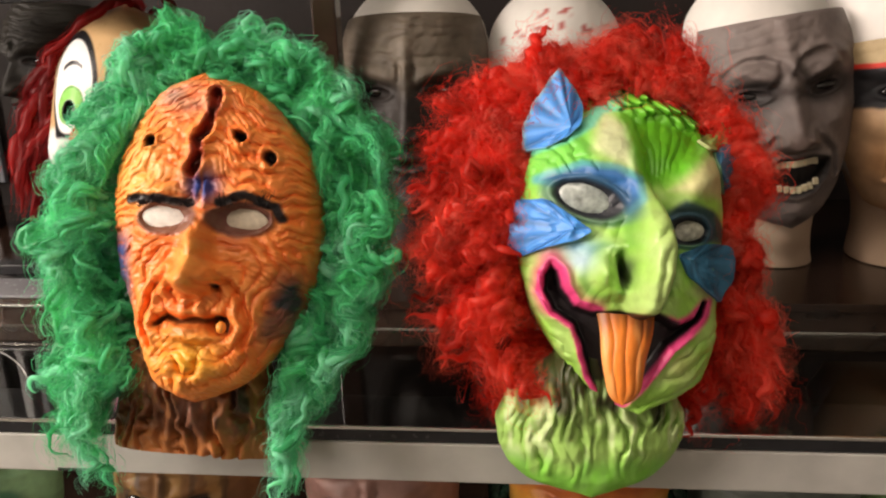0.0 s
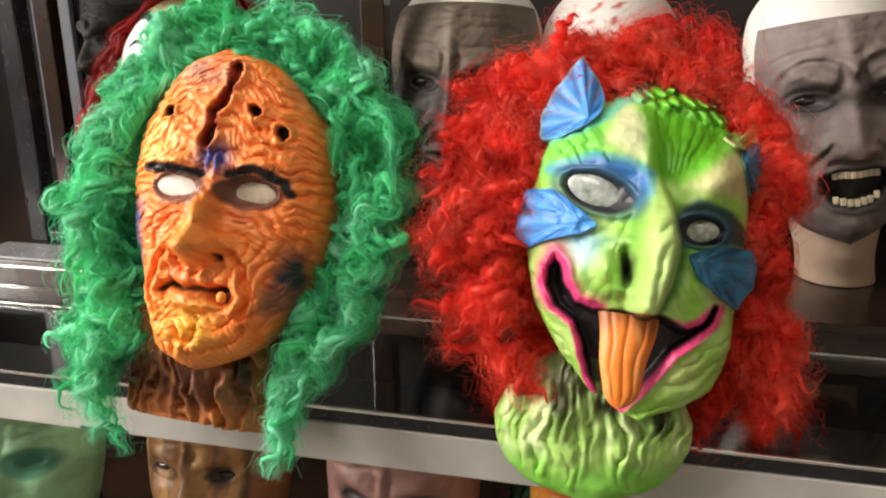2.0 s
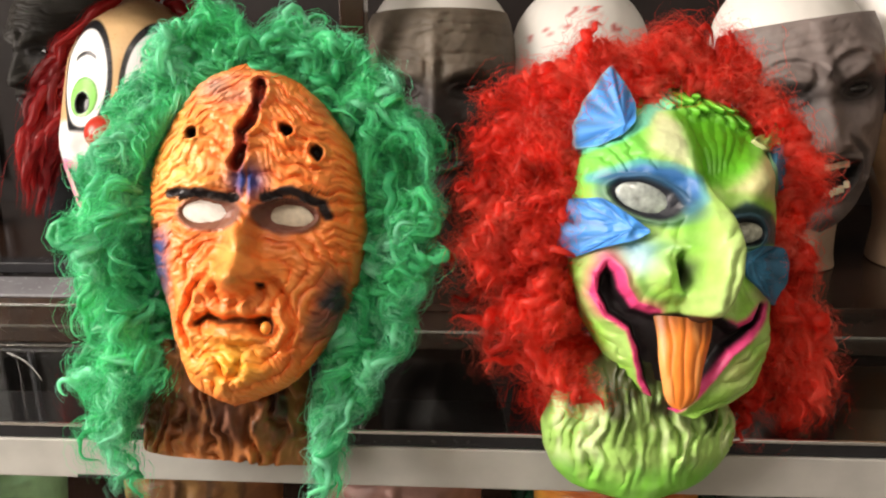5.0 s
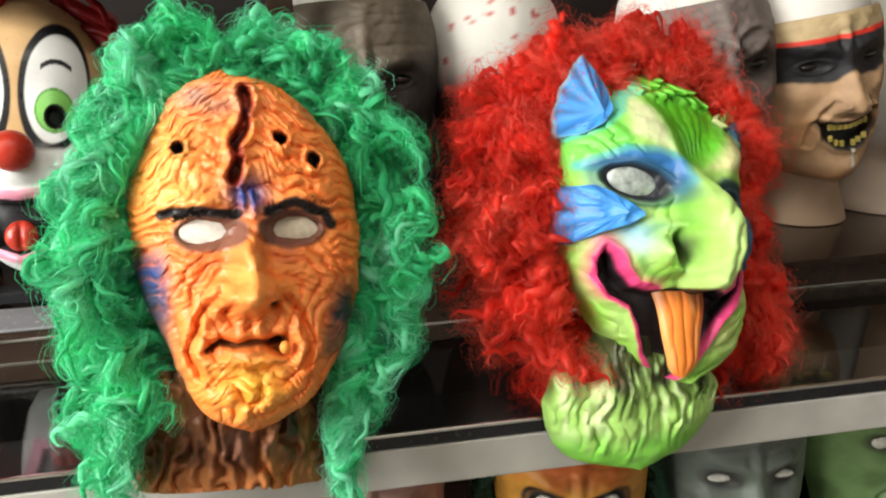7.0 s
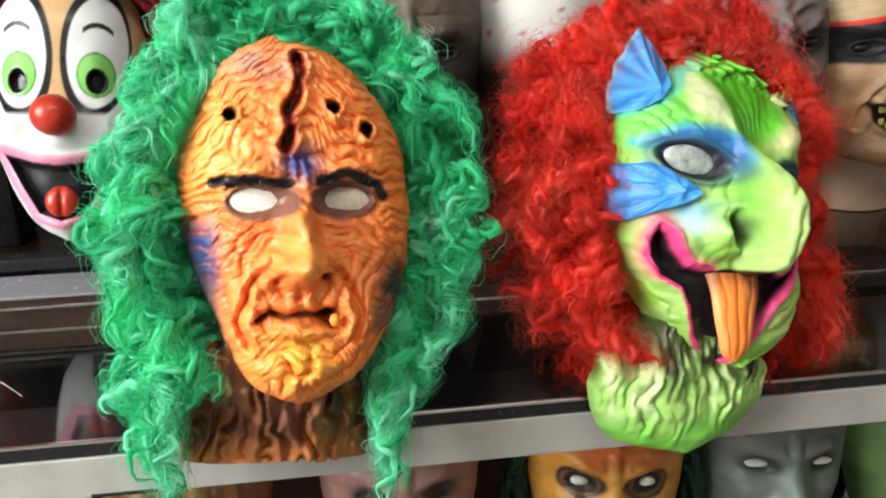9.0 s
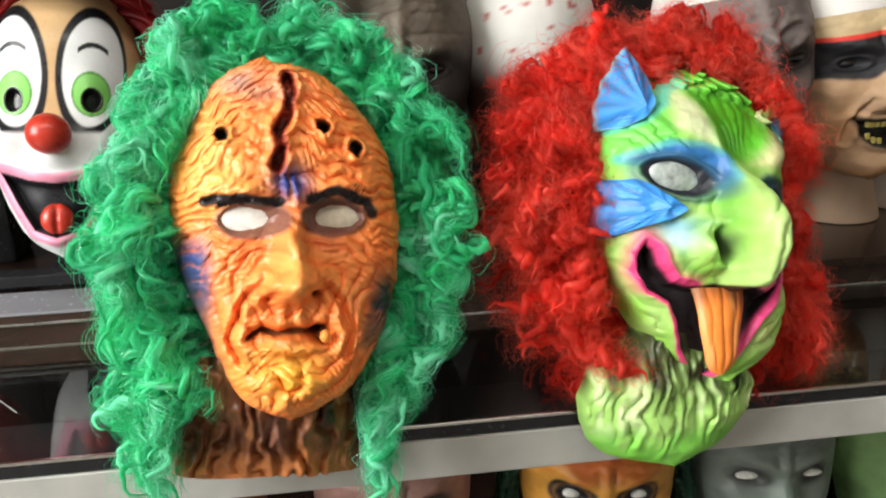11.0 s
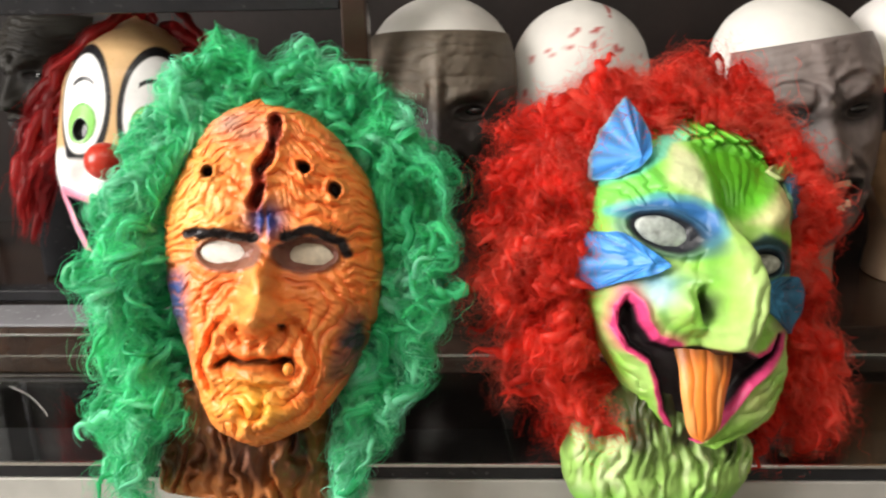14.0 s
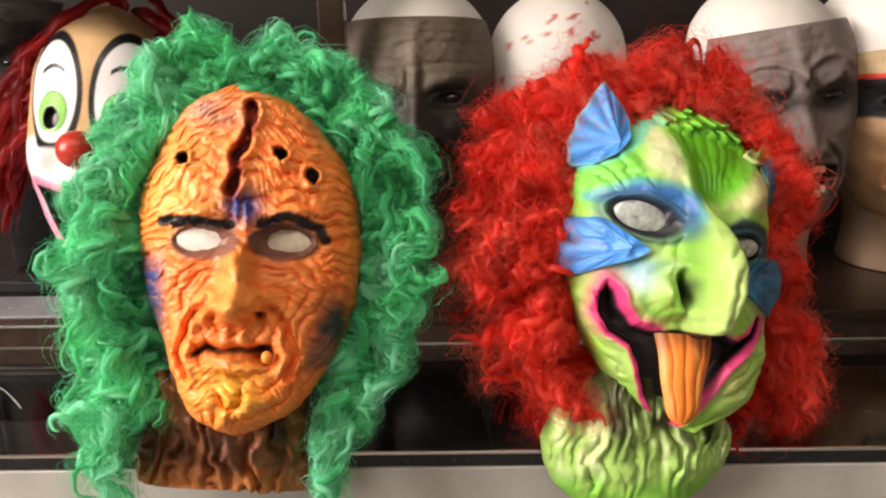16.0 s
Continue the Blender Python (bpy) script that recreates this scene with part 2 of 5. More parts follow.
# ---- hair ----
def guides(n, pts, root, length, gravity, push, seed, wander):
    """Paths of hair locks: each starts at a root, falls by gravity and is kept outside the face by push."""
    rng = np.random.default_rng(seed)
    out = []
    for _ in range(n):
        p, d = root(rng)
        p, d = np.array(p, float), np.array(d, float)
        L = rng.uniform(*length)
        ds, wob, path = L / pts, rng.normal(0, 1, 3), []
        d /= np.linalg.norm(d)
        for _k in range(pts):
            path.append(p.copy())
            wob = 0.85 * wob + 0.5 * rng.normal(0, 1, 3)
            d = d + (np.array((0, -1, 0)) * gravity + wob * wander) * ds
            d /= np.linalg.norm(d)
            p = push(p + d * ds)
        if np.linalg.norm(path[-1] - path[0]) > 0.35 * L:
            out.append((np.array(path), L))
    return out


def frames_along(A):
    T = np.gradient(A, axis=-2)
    T /= np.linalg.norm(T, axis=-1)[..., None] + 1e-9
    N = np.cross(T, np.array((0.31, 0.17, 0.93)))
    N /= np.linalg.norm(N, axis=-1)[..., None] + 1e-9
    return T, N, np.cross(T, N)


def tubes(A, R, C, sides, flat=1.0, ragged=0.0, rng=None):
    """Tubes round the paths A (n, points, 3) with radii R (n, points); striated when ragged."""
    n, pts = A.shape[:2]
    T, N, B = frames_along(A)
    k = np.arange(sides) * 2 * PI / sides
    r = R[:, :, None] * np.ones(sides)
    if ragged:
        r = r * (1 + ragged * rng.uniform(-1, 1, (n, 1, sides)) + 0.35 * ragged * rng.uniform(-1, 1, (n, pts, sides)))
    ring = A[:, :, None] + r[..., None] * (N[:, :, None] * np.cos(k)[None, None, :, None] + flat * B[:, :, None] * np.sin(k)[None, None, :, None])
    idx = np.arange(n * pts * sides).reshape(n, pts, sides)
    nxt = np.roll(idx, -1, axis=2)
    F = np.stack([idx[:, :-1], nxt[:, :-1], nxt[:, 1:], idx[:, 1:]], -1).reshape(-1, 4)
    return ring.reshape(-1, 3) * U, F, np.repeat(C, pts * sides, axis=0)


def ribbons(A, R, C, rng):
    """Fine flat fibres along the paths A, turned at random about their run."""
    n, pts = A.shape[:2]
    T, N, B = frames_along(A)
    a = rng.normal(0, 0.6, (n, 1, 1)) + 0.8 * np.sin(np.linspace(0, 5, pts))[None, :, None]
    S = (B * np.sin(a) + N * np.cos(a)) * R[..., None]
    ring = np.stack([A - S, A + S], 2)
    idx = np.arange(n * pts * 2).reshape(n, pts, 2)
    F = np.stack([idx[:, :-1, 0], idx[:, :-1, 1], idx[:, 1:, 1], idx[:, 1:, 0]], -1).reshape(-1, 4)
    return ring.reshape(-1, 3) * U, F, np.repeat(C, pts * 2, axis=0)


def curled(G, L, rc, wl, ph, hand, off=(0, 0), fan=0.7):
    s = np.linspace(0, L, len(G))
    T, N, B = frames_along(G)
    a = ph + hand * (6.283 * s / wl + 1.1 * np.sin(s * 0.9 + 2.0 * ph) + 0.6 * np.sin(s * 2.1 + ph))
    r1 = rc * np.minimum(1, 0.2 + s / 2.0) * (0.8 + 0.35 * np.sin(s * 1.1 + 3.0 * ph))
    f = 0.5 + fan * s / L
    return G + N * (np.cos(a) * r1 + off[0] * f)[:, None] + B * (np.sin(a) * r1 + off[1] * f)[:, None]


def clumped(root, k, jitter, share, seed):
    """Gathers a share of the roots into k tufts, so that the outline is uneven with gaps."""
    own = np.random.default_rng(seed)
    tufts = [root(own) for _ in range(k)]

    def pick(rng):
        if rng.random() > share:
            return root(rng)
        p, d = tufts[rng.integers(k)]
        return np.array(p) + rng.normal(0, jitter, 3), np.array(d) * 1.15 + rng.normal(0, 0.10, 3)
    return pick


def wig(paths, lock_radius, curl, wave, strands, spread, strand_radius, frizz, colours, seed, sides=10, ragged=0.22, strand_shade=1.15, phase=0.3, fan=0.7, loose_share=0.2):
    """Locks (thick striated ringlets) and the loose strands that run along them, as one mesh."""
    rng = np.random.default_rng(seed)
    LA, LR, LC, SA, SC = [], [], [], [], []
    for G, L in paths:
        n = len(G)
        rc, wl = rng.uniform(*curl), rng.uniform(*wave)
        ph, hand = rng.uniform(0, 6.28), rng.choice((-1, 1))
        base = np.array(colours[rng.integers(len(colours))])
        t = np.linspace(0, 1, n)
        if lock_radius:
            LA.append(curled(G, L, rc, wl, ph, hand, (0, 0), fan))
            LR.append(rng.uniform(*lock_radius) * (0.55 + 0.6 * np.sin(t * 2.6 + 0.3)) * (1 - 0.9 * t ** 5))
            LC.append(base * rng.uniform(0.85, 1.1))
        for _ in range(rng.poisson(strands)):
            loose = rng.random() < loose_share
            q = curled(G, L, rc * rng.uniform(0.7, 1.3), wl * rng.uniform(0.85, 1.15) * (0.8 if loose else 1), ph + rng.normal(0, phase + 0.8 * loose), hand, rng.normal(0, spread * (1.7 if loose else 1), 2), fan)
            if frizz:
                k = rng.uniform(0.7, 1.3)
                a = rng.uniform(0, 6.28, 3)
                s = np.linspace(0, L, n)
                q = q + frizz * np.stack([np.sin(s * 6.3 / k + a[0]), np.sin(s * 5.6 / k + a[1]), np.sin(s * 7.1 / k + a[2])], 1)
            SA.append(q + np.cumsum(rng.normal(0, 0.02, q.shape), 0))
            SC.append(base * strand_shade * rng.uniform(0.75, 1.25))
    out = []
    if LA:
        out.append(tubes(np.array(LA), np.array(LR), np.array(LC), sides, 0.7, ragged, rng))
    SA, n = np.array(SA), len(SA[0])
    R = strand_radius * (1 - 0.7 * np.linspace(0, 1, n) ** 3)[None, :] * rng.uniform(0.7, 1.3, (len(SA), 1))
    out.append(ribbons(SA, R, np.array(SC), rng))
    V, F, C, k = [], [], [], 0
    for v, f, c in out:
        V.append(v), F.append(f + k), C.append(c)
        k += len(v)
    return np.concatenate(V), np.concatenate(F), np.concatenate(C)


def face_sheet(hw, cx, wf, drop, v0, v1, ns, nv, sculpt, paint, lip=1.2, power=1.0, skew=0.0):
    """A wrapped face: rows from v0 to v1, columns from edge to edge; sculpt adds relief, paint gives colours."""
    s = np.linspace(-1, 1, ns)[None, :]
    t = np.linspace(0, 1, nv)[:, None]
    V = v0 + (v1 - v0) * (0.5 - 0.5 * np.cos(t * PI)) * np.ones_like(s)
    X = cx(V) + hw(V) * np.sin(s * PI / 2)
    W = wf(V) - drop(V) * (1 + skew * np.sign(s)) * (1 - np.cos(s * PI / 2)) ** power
    dW, shift = sculpt(X, V)
    edge = np.minimum(1, np.minimum((1 - np.abs(s)) / 0.06, np.minimum(t, 1 - t) / 0.012 + 0.15))
    col = paint(X, V)
    X2, V2 = X + shift[0] * edge, V + shift[1] * edge
    P = np.stack([X2, V2, W + dW * edge], -1)
    rim = P.copy()
    rim[..., 2] -= lip
    P = np.concatenate([rim[:, :1], P, rim[:, -1:]], 1)
    col = np.concatenate([col[:, :1], col, col[:, -1:]], 1)
    return P * U, col


def surface_at(P, x, v):
    """Depth of a sheet at a place of the front view, in sculpting units."""
    q = P.reshape(-1, 3) / U
    i = np.argmin((q[:, 0] - x) ** 2 + (q[:, 1] - v) ** 2 - 0.02 * q[:, 2])
    return q[i, 2]


def almond(name, x0, v0, x1, v1, height, w, mat, parent, label, dome=0.25, skew=0.0):
    """An eye-shaped, slightly domed pane between two corners."""
    c, l = np.array(((x0 + x1) / 2, (v0 + v1) / 2)), math.hypot(x1 - x0, v1 - v0) / 2
    a = math.atan2(v1 - v0, x1 - x0)
    r, k = np.linspace(0, 1, 10)[:, None], np.linspace(0, 2 * PI, 48, endpoint=False)[None, :]
    ex = np.cos(k) * l * r
    ey = np.sign(np.sin(k)) * np.abs(np.sin(k)) ** 1.08 * height * r + skew * height * r * np.cos(k) * np.abs(np.sin(k))
    ez = w + dome * (1 - r ** 2) + 0 * k
    P = np.stack([c[0] + ex * math.cos(a) - ey * math.sin(a), c[1] + ex * math.sin(a) + ey * math.cos(a), ez], -1)
    back = P[-1:].copy()
    back[..., 2] -= 0.5
    return grid_part(name, np.concatenate([P, back]) * U, mat, parent, label, wrap=True)


# ---- orange witch mask ----
def witch():
    m = thing("witch_mask", facing((-0.243, 0.589, 1.154), 10, 19, -5), "wrinkled orange latex witch mask with shiny green curly wig", "mask")
    hw = table((-13.2, 0.3), (-12.6, 2.4), (-11.5, 4.2), (-10, 5.4), (-7.5, 6.8), (-5, 7.9), (-2, 9.0), (0, 9.45), (3, 9.75), (6, 9.6), (8, 9.2), (11, 8.0), (14, 5.7), (15.8, 3.5), (16.9, 0.3))
    cx = table((-13, -1.2), (-11.5, -0.85), (-10, -0.6), (-7.5, -0.05), (-5, 0.0), (-2, -0.15), (0, -0.25), (4, -0.45), (8, -0.6), (11, -0.7), (17, -1.5))
    wf = table((-13.2, 0.3), (-12.3, 1.5), (-10, 2.4), (-8, 2.5), (-5, 2.5), (0, 2.3), (3, 2.2), (8, 1.8), (11, 1.1), (14, -0.2), (16, -1.8), (16.9, -3.2))
    drop = table((-13, 1.6), (-10, 4.2), (-5, 6.6), (3, 8.0), (11, 6.4), (17, 1.0))
    crack = [(-0.5, 14.6), (-0.35, 13.2), (-0.75, 11.6), (-1.5, 10.0), (-1.35, 8.6), (-1.85, 7.0)]
    holes = [(-5.9, 9.9, 0.62), (2.1, 10.4, 0.6), (4.7, 8.6, 0.66)]
    mouth = [(-4.5, -6.6), (-4.3, -5.7), (-3.5, -5.3), (-2.5, -5.75), (-1.3, -5.65), (-0.2, -5.75), (0.7, -5.3), (1.7, -5.3), (2.1, -6.1), (1.9, -7.1), (1.0, -7.05), (0.1, -6.45), (-1.3, -6.15), (-2.6, -6.35), (-3.6, -6.9)]

    witch_nose_h = table((-4.0, 0.0), (-3.4, 1.6), (-2.7, 4.2), (-1.6, 4.4), (0, 3.4), (2, 2.5), (4, 1.3), (6, 0.3), (7, 0.0))
    witch_nose_w = table((-4, 1.3), (-2, 1.5), (0, 1.25), (3, 0.95), (7, 0.8))

    parting = [(-4.5, -6.3), (-3.6, -5.65), (-2.4, -5.95), (-1.0, -5.85), (0.3, -5.8), (1.0, -5.6)]

    def folds(X, V):
        wx, wy = X + 1.5 * fbm(X * 0.22, V * 0.22, 5), V + 1.5 * fbm(X * 0.22, V * 0.22, 9)
        side = np.where(X < -0.8, -1, 1)
        fore = np.hypot((wx - (-0.8 + side * 3.0)) * 0.75, (wy - 2.5) * 1.0)
        cheek = np.hypot((wx + 1.2) * 0.9, (wy + 4.0) * 0.75)
        temple = wy * 0.9 + np.abs(wx + 0.8) * 0.35
        wf1, wc = sstep(4.2, 6.0, V), sstep(3.0, 0.5, V)
        wt = sstep(5.5, 8.0, np.abs(X + 0.8))
        k = 6.283 / 1.15
        f1 = ridges(fore * k * 0.92 + 1.6 * fbm(X * 0.5, V * 0.5, 21))
        f2 = ridges(cheek * k * 1.0 + 1.4 * fbm(X * 0.5, V * 0.5, 27))
        f3 = ridges(temple * k * 1.05 + 2.4 * fbm(X * 0.6, V * 0.6, 33))
        a = np.maximum(1 - wf1 - wc, 0)
        f = (f1 * wf1 + f2 * wc + f3 * a) / (wf1 + wc + a)
        f = f * (1 - 0.75 * wt) + f3 * 0.75 * wt
        f = 0.72 * f + 0.28 * ridges((wx * 0.6 * side + wy) * k * 1.7 + 2.0 * fbm(X * 0.7, V * 0.7, 37))
        breakup = 0.55 + 0.6 * (0.5 + 0.5 * fbm(X * 0.45, V * 0.45, 41))
        return f, breakup

    def sculpt(X, V):
        f, br = folds(X, V)
        calm = 1 - 0.8 * np.exp(-((X + 1.0) / 1.35) ** 2 - ((V + 0.2) / 3.4) ** 2)
        calm *= 1 - 0.8 * np.exp(-((X + 1.2) / 3.9) ** 2 - ((V + 5.9) / 1.5) ** 2)
        for ex in (-3.8, 2.5):
            calm *= 1 - 0.95 * np.exp(-((X - ex) / 2.5) ** 4 - ((V - 3.0) / 1.5) ** 4)
        d = (f - 0.6) * (0.62 + 0.25 * sstep(5.0, 8.0, np.abs(X + 0.8))) * br * calm + 0.10 * fbm(X * 1.6, V * 1.6, 3) * calm
        # nose: bridge, ridge, tip, wings
        ridge = X + 0.75 + 0.45 * sstep(5.0, -2.4, V) + 0.18 * np.sin(V * 1.3)
        d += np.exp(-np.abs(ridge / witch_nose_w(V)) ** 2.3) * witch_nose_h(V)
        d += bump(X, V, -1.25, -2.2, 1.3, 1.1, 1.2) + bump(X, V, -0.9, 0.4, 0.6, 0.7, 0.4) + bump(X, V, -1.5, 1.6, 0.5, 0.6, 0.3) + bump(X, V, -0.7, -0.9, 0.5, 0.6, 0.3)
        d += bump(X, V, -3.1, -2.1, 0.9, 0.85, 1.7) + bump(X, V, 0.7, -2.0, 0.9, 0.85, 1.7)
        d -= bump(X, V, 0.75, -2.85, 0.42, 0.34, 1.8) + bump(X, V, -2.9, -3.0, 0.38, 0.3, 1.5)
        # brows, sockets, lids
        for ex, sg in ((-3.8, -1), (2.5, 1)):
            d -= bump(X, V, ex, 3.0, 2.5, 1.6, 1.25)
            d += bump(X, V, ex + 0.2 * sg, 5.2, 2.6, 0.75, 0.85, 4 * sg)
            ring = np.hypot((X - ex) / 2.35, (V - 3.0) / 1.25)
            d += 0.35 * np.exp(-((ring - 1.12) / 0.12) ** 2)
            d += bump(X, V, ex + 0.2 * sg, 0.9, 2.0, 0.8, 0.45)
        d += bump(X, V, -6.3, -0.6, 1.9, 1.9, 0.6) + bump(X, V, 5.0, -0.8, 1.9, 1.9, 0.6)
        d -= bump(X, V, -0.9, 5.4, 0.28, 1.3, 0.5) + bump(X, V, -1.7, 5.6, 0.25, 1.3, 0.4) + bump(X, V, -0.1, 5.6, 0.25, 1.3, 0.4)
        # folds from nose to mouth corners, lips, chin
        for sg, pts in ((-1, [(-3.2, -1.6), (-5.0, -3.6), (-5.9, -6.4), (-5.2, -8.2)]), (1, [(0.9, -1.6), (2.7, -3.6), (3.7, -6.2), (3.1, -8.0)])):
            ld = line_distance(X, V, pts)
            d += 0.55 * np.exp(-((ld - 0.55) / 0.45) ** 2) - 0.5 * np.exp(-(ld / 0.28) ** 2)
        md = polygon_distance(X, V, mouth)
        open_part = np.clip(sstep(-0.4, 0.8, X), 0.12, 1)
        d -= 0.9 * np.exp(-(line_distance(X, V, parting) / 0.26) ** 2)
        d += 0.34 * np.exp(-((md - 0.5) / 0.45) ** 2) * (md > -0.2)
        d -= 1.5 * sstep(0.1, -0.35, md) * open_part
        d += bump(X, V, -1.9, -4.5, 0.5, 0.7, 0.6) + bump(X, V, -0.5, -4.5, 0.5, 0.7, 0.6)
        d += bump(X, V, -1.4, -7.2, 2.4, 0.5, 1.0) + bump(X, V, -1.4, -6.4, 1.5, 0.35, 0.7)
        d += bump(X, V, -1.3, -10.2, 2.9, 2.0, 1.0)
        knots = np.abs(vnoise(X * 0.62 + 0.5 * vnoise(X * 0.5, V * 0.5, 4), V * 0.62, 61)) ** 0.6
        d += np.exp(-((X + 1.3) / 3.0) ** 2 - ((V + 10.3) / 2.3) ** 2) * (1.5 * (knots - 0.45))
        # wound and burn holes
        ld = line_distance(X, V, crack)
        wid = 0.34 + 0.16 * np.sin(V * 1.9)
        d += 0.5 * np.exp(-((ld - wid - 0.35) / 0.35) ** 2) - 1.25 * sstep(wid + 0.12, wid - 0.3, ld)
        d += 0.6 * np.exp(-(ld / 0.16) ** 2) * (0.5 + 0.5 * np.sin(V * 5.0))
        for hx, hv, r in holes:
            q = np.hypot(X - hx, V - hv) * (1 + 0.18 * vnoise(X * 2.5, V * 2.5, 71))
            d += 0.4 * np.exp(-((q - r * 1.25) / 0.3) ** 2) - 1.4 * sstep(r, r * 0.45, q)
        return d, (0.10 * fbm(X * 0.9, V * 0.9, 12), 0.10 * fbm(X * 0.9, V * 0.9, 15))

    def paint(X, V):
        f, br = folds(X, V)
        n = fbm(X * 0.35, V * 0.35, 81)
        c = np.broadcast_to(np.array((0.90, 0.195, 0.036)), X.shape + (3,)).copy()
        # fold crests lightened in the colour, as if they caught light
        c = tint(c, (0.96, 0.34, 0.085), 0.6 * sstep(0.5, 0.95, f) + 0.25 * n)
        # left temple yellowed to imitate light from the left
        c = tint(c, (0.93, 0.42, 0.09), np.exp(-((X + 7.0) / 2.8) ** 2 - ((V - 7.5) / 4.5) ** 2) * 0.85)
        c = tint(c, (0.95, 0.52, 0.05), np.exp(-((X + 1.6) / 2.6) ** 2 - ((V + 9.0) / 1.9) ** 2) * (0.8 + 0.3 * n))
        c = tint(c, (0.93, 0.42, 0.10), np.exp(-((X + 1.0) / 0.8) ** 2 - ((V + 0.6) / 2.6) ** 2) * 0.6)
        c = tint(c, (0.42, 0.30, 0.27), np.exp(-((X + 3.6) / 2.8) ** 2 - ((V - 14.0) / 1.5) ** 2) * (0.65 + 0.5 * n))
        c = tint(c, (0.30, 0.14, 0.08), np.exp(-((X - 5.6) / 1.6) ** 2 - ((V - 13.2) / 1.3) ** 2) * 0.55)
        # crease shade put into the colour
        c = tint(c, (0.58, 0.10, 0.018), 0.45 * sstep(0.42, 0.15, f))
        blue = np.exp(-((X + 0.8) / 1.25) ** 2 - ((V - 5.7) / 1.3) ** 2)
        c = tint(c, (0.10, 0.045, 0.03), np.exp(-((X + 1.1) / 1.9) ** 2 - ((V - 6.0) / 1.5) ** 2) * 0.75)
        c = tint(c, (0.03, 0.055, 0.24), blue * 1.2 * sstep(0.2, 0.5, np.abs(X + 0.9) + 0.25))
        c = tint(c, (0.025, 0.055, 0.20), np.exp(-((X + 8.7) / 1.7) ** 4 - ((V + 1.2) / 3.0) ** 4) * (0.45 + 0.6 * sstep(0.35, 0.85, f)))
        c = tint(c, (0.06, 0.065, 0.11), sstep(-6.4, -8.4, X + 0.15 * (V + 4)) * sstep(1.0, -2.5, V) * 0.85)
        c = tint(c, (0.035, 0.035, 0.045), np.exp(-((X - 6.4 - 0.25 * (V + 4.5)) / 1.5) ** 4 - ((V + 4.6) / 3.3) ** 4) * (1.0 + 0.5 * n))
        for ex in (-3.8, 2.5):
            ring = np.hypot((X - ex) / 2.35, (V - 2.95) / 1.25)
            c = tint(c, (0.04, 0.035, 0.045), sstep(1.4, 1.08, ring) * (0.85 if ex > 0 else 0.8))
            c = tint(c, (0.55, 0.10, 0.02), np.exp(-((X - ex) / 2.2) ** 2 - ((V - 0.95) / 0.6) ** 2) * 0.55)
        c = tint(c, (0.02, 0.016, 0.018), sstep(0.5, 0.25, line_distance(X, V, [(-7.4, 4.5), (-4.5, 4.65), (-1.7, 4.3)])))
        c = tint(c, (0.02, 0.016, 0.018), sstep(0.6, 0.25, line_distance(X, V, [(0.6, 4.5), (2.9, 5.05), (5.2, 4.2), (6.0, 3.2)])))
        md = polygon_distance(X, V, mouth)
        c = tint(c, (0.03, 0.012, 0.01), sstep(0.0, -0.35, md) * sstep(-0.2, 0.9, X))
        c = tint(c, (0.05, 0.018, 0.012), sstep(0.34, 0.14, line_distance(X, V, parting)) * 0.9)
        c = tint(c, (0.70, 0.21, 0.05), np.exp(-((X + 1.4) / 2.5) ** 2 - ((V + 6.35) / 0.45) ** 2) * 0.8)
        ld = line_distance(X, V, crack)
        c = tint(c, (0.30, 0.035, 0.016), sstep(0.8, 0.35, ld))
        c = tint(c, (0.04, 0.015, 0.012), sstep(0.45, 0.25, ld) * (0.4 + 0.4 * np.sin(V * 2.6)))
        for hx, hv, r in holes:
            q = np.hypot(X - hx, V - hv) * (1 + 0.25 * vnoise(X * 2.5, V * 2.5, 71))
            c = tint(c, (0.03, 0.018, 0.014), sstep(r * 1.05, r * 0.7, q))
        c = tint(c, (0.02, 0.02, 0.02), sstep(0.6, 0.25, np.hypot((X - 0.75) / 0.75, (V + 2.75) / 0.6)))
        return c
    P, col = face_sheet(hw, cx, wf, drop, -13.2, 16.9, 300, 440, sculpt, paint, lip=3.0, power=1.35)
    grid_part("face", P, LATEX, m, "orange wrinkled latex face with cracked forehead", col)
    for x0, v0, x1, v1, h in ((-6.15, 3.05, -1.4, 3.25, 1.32), (0.2, 3.2, 4.8, 2.6, 1.35)):
        almond("eye", x0, v0, x1, v1, h, surface_at(P, (x0 + x1) / 2, v0) + 0.3, WHITE_CLOTH if x0 < 0 else BEIGE_CLOTH, m, "blank off-white eye" if x0 < 0 else "blank beige eye", 0.12)
    # brows: flat dark tufts over each eye; long lashes over one
    rng = np.random.default_rng(4)
    for name, sg, ex in (("eyebrow", -1, -4.2), ("eyelash", 1, 3.1)):
        A = []
        for k in range(150 if sg < 0 else 60):
            u = rng.uniform(-1, 1)
            x = ex + u * 2.4
            v = 4.25 - 0.35 * u * u + rng.uniform(-0.1, 0.2)
            w = surface_at(P, x, v)
            ln = rng.uniform(0.4, 0.7) if sg < 0 else rng.uniform(0.9, 1.6) + 0.4 * max(u, 0)
            q = np.linspace(0, 1, 5)[:, None]
            A.append(np.array((x, v, w + 0.05)) + q * np.array((u * 0.4 + (0.25 * sg if sg > 0 else -0.45), 0.35 if sg < 0 else 0.8, 0.25)) * ln + q ** 2 * np.array((0, 0.12, 0.05)))
        A = np.array(A)
        w = 0.05 * (1 - 0.8 * np.linspace(0, 1, 5))[None, :, None]
        ring = np.stack([A + w * np.array((math.cos(k * 2.0944), 0.3 * math.cos(k * 2.0944), math.sin(k * 2.0944))) for k in range(3)], 2)
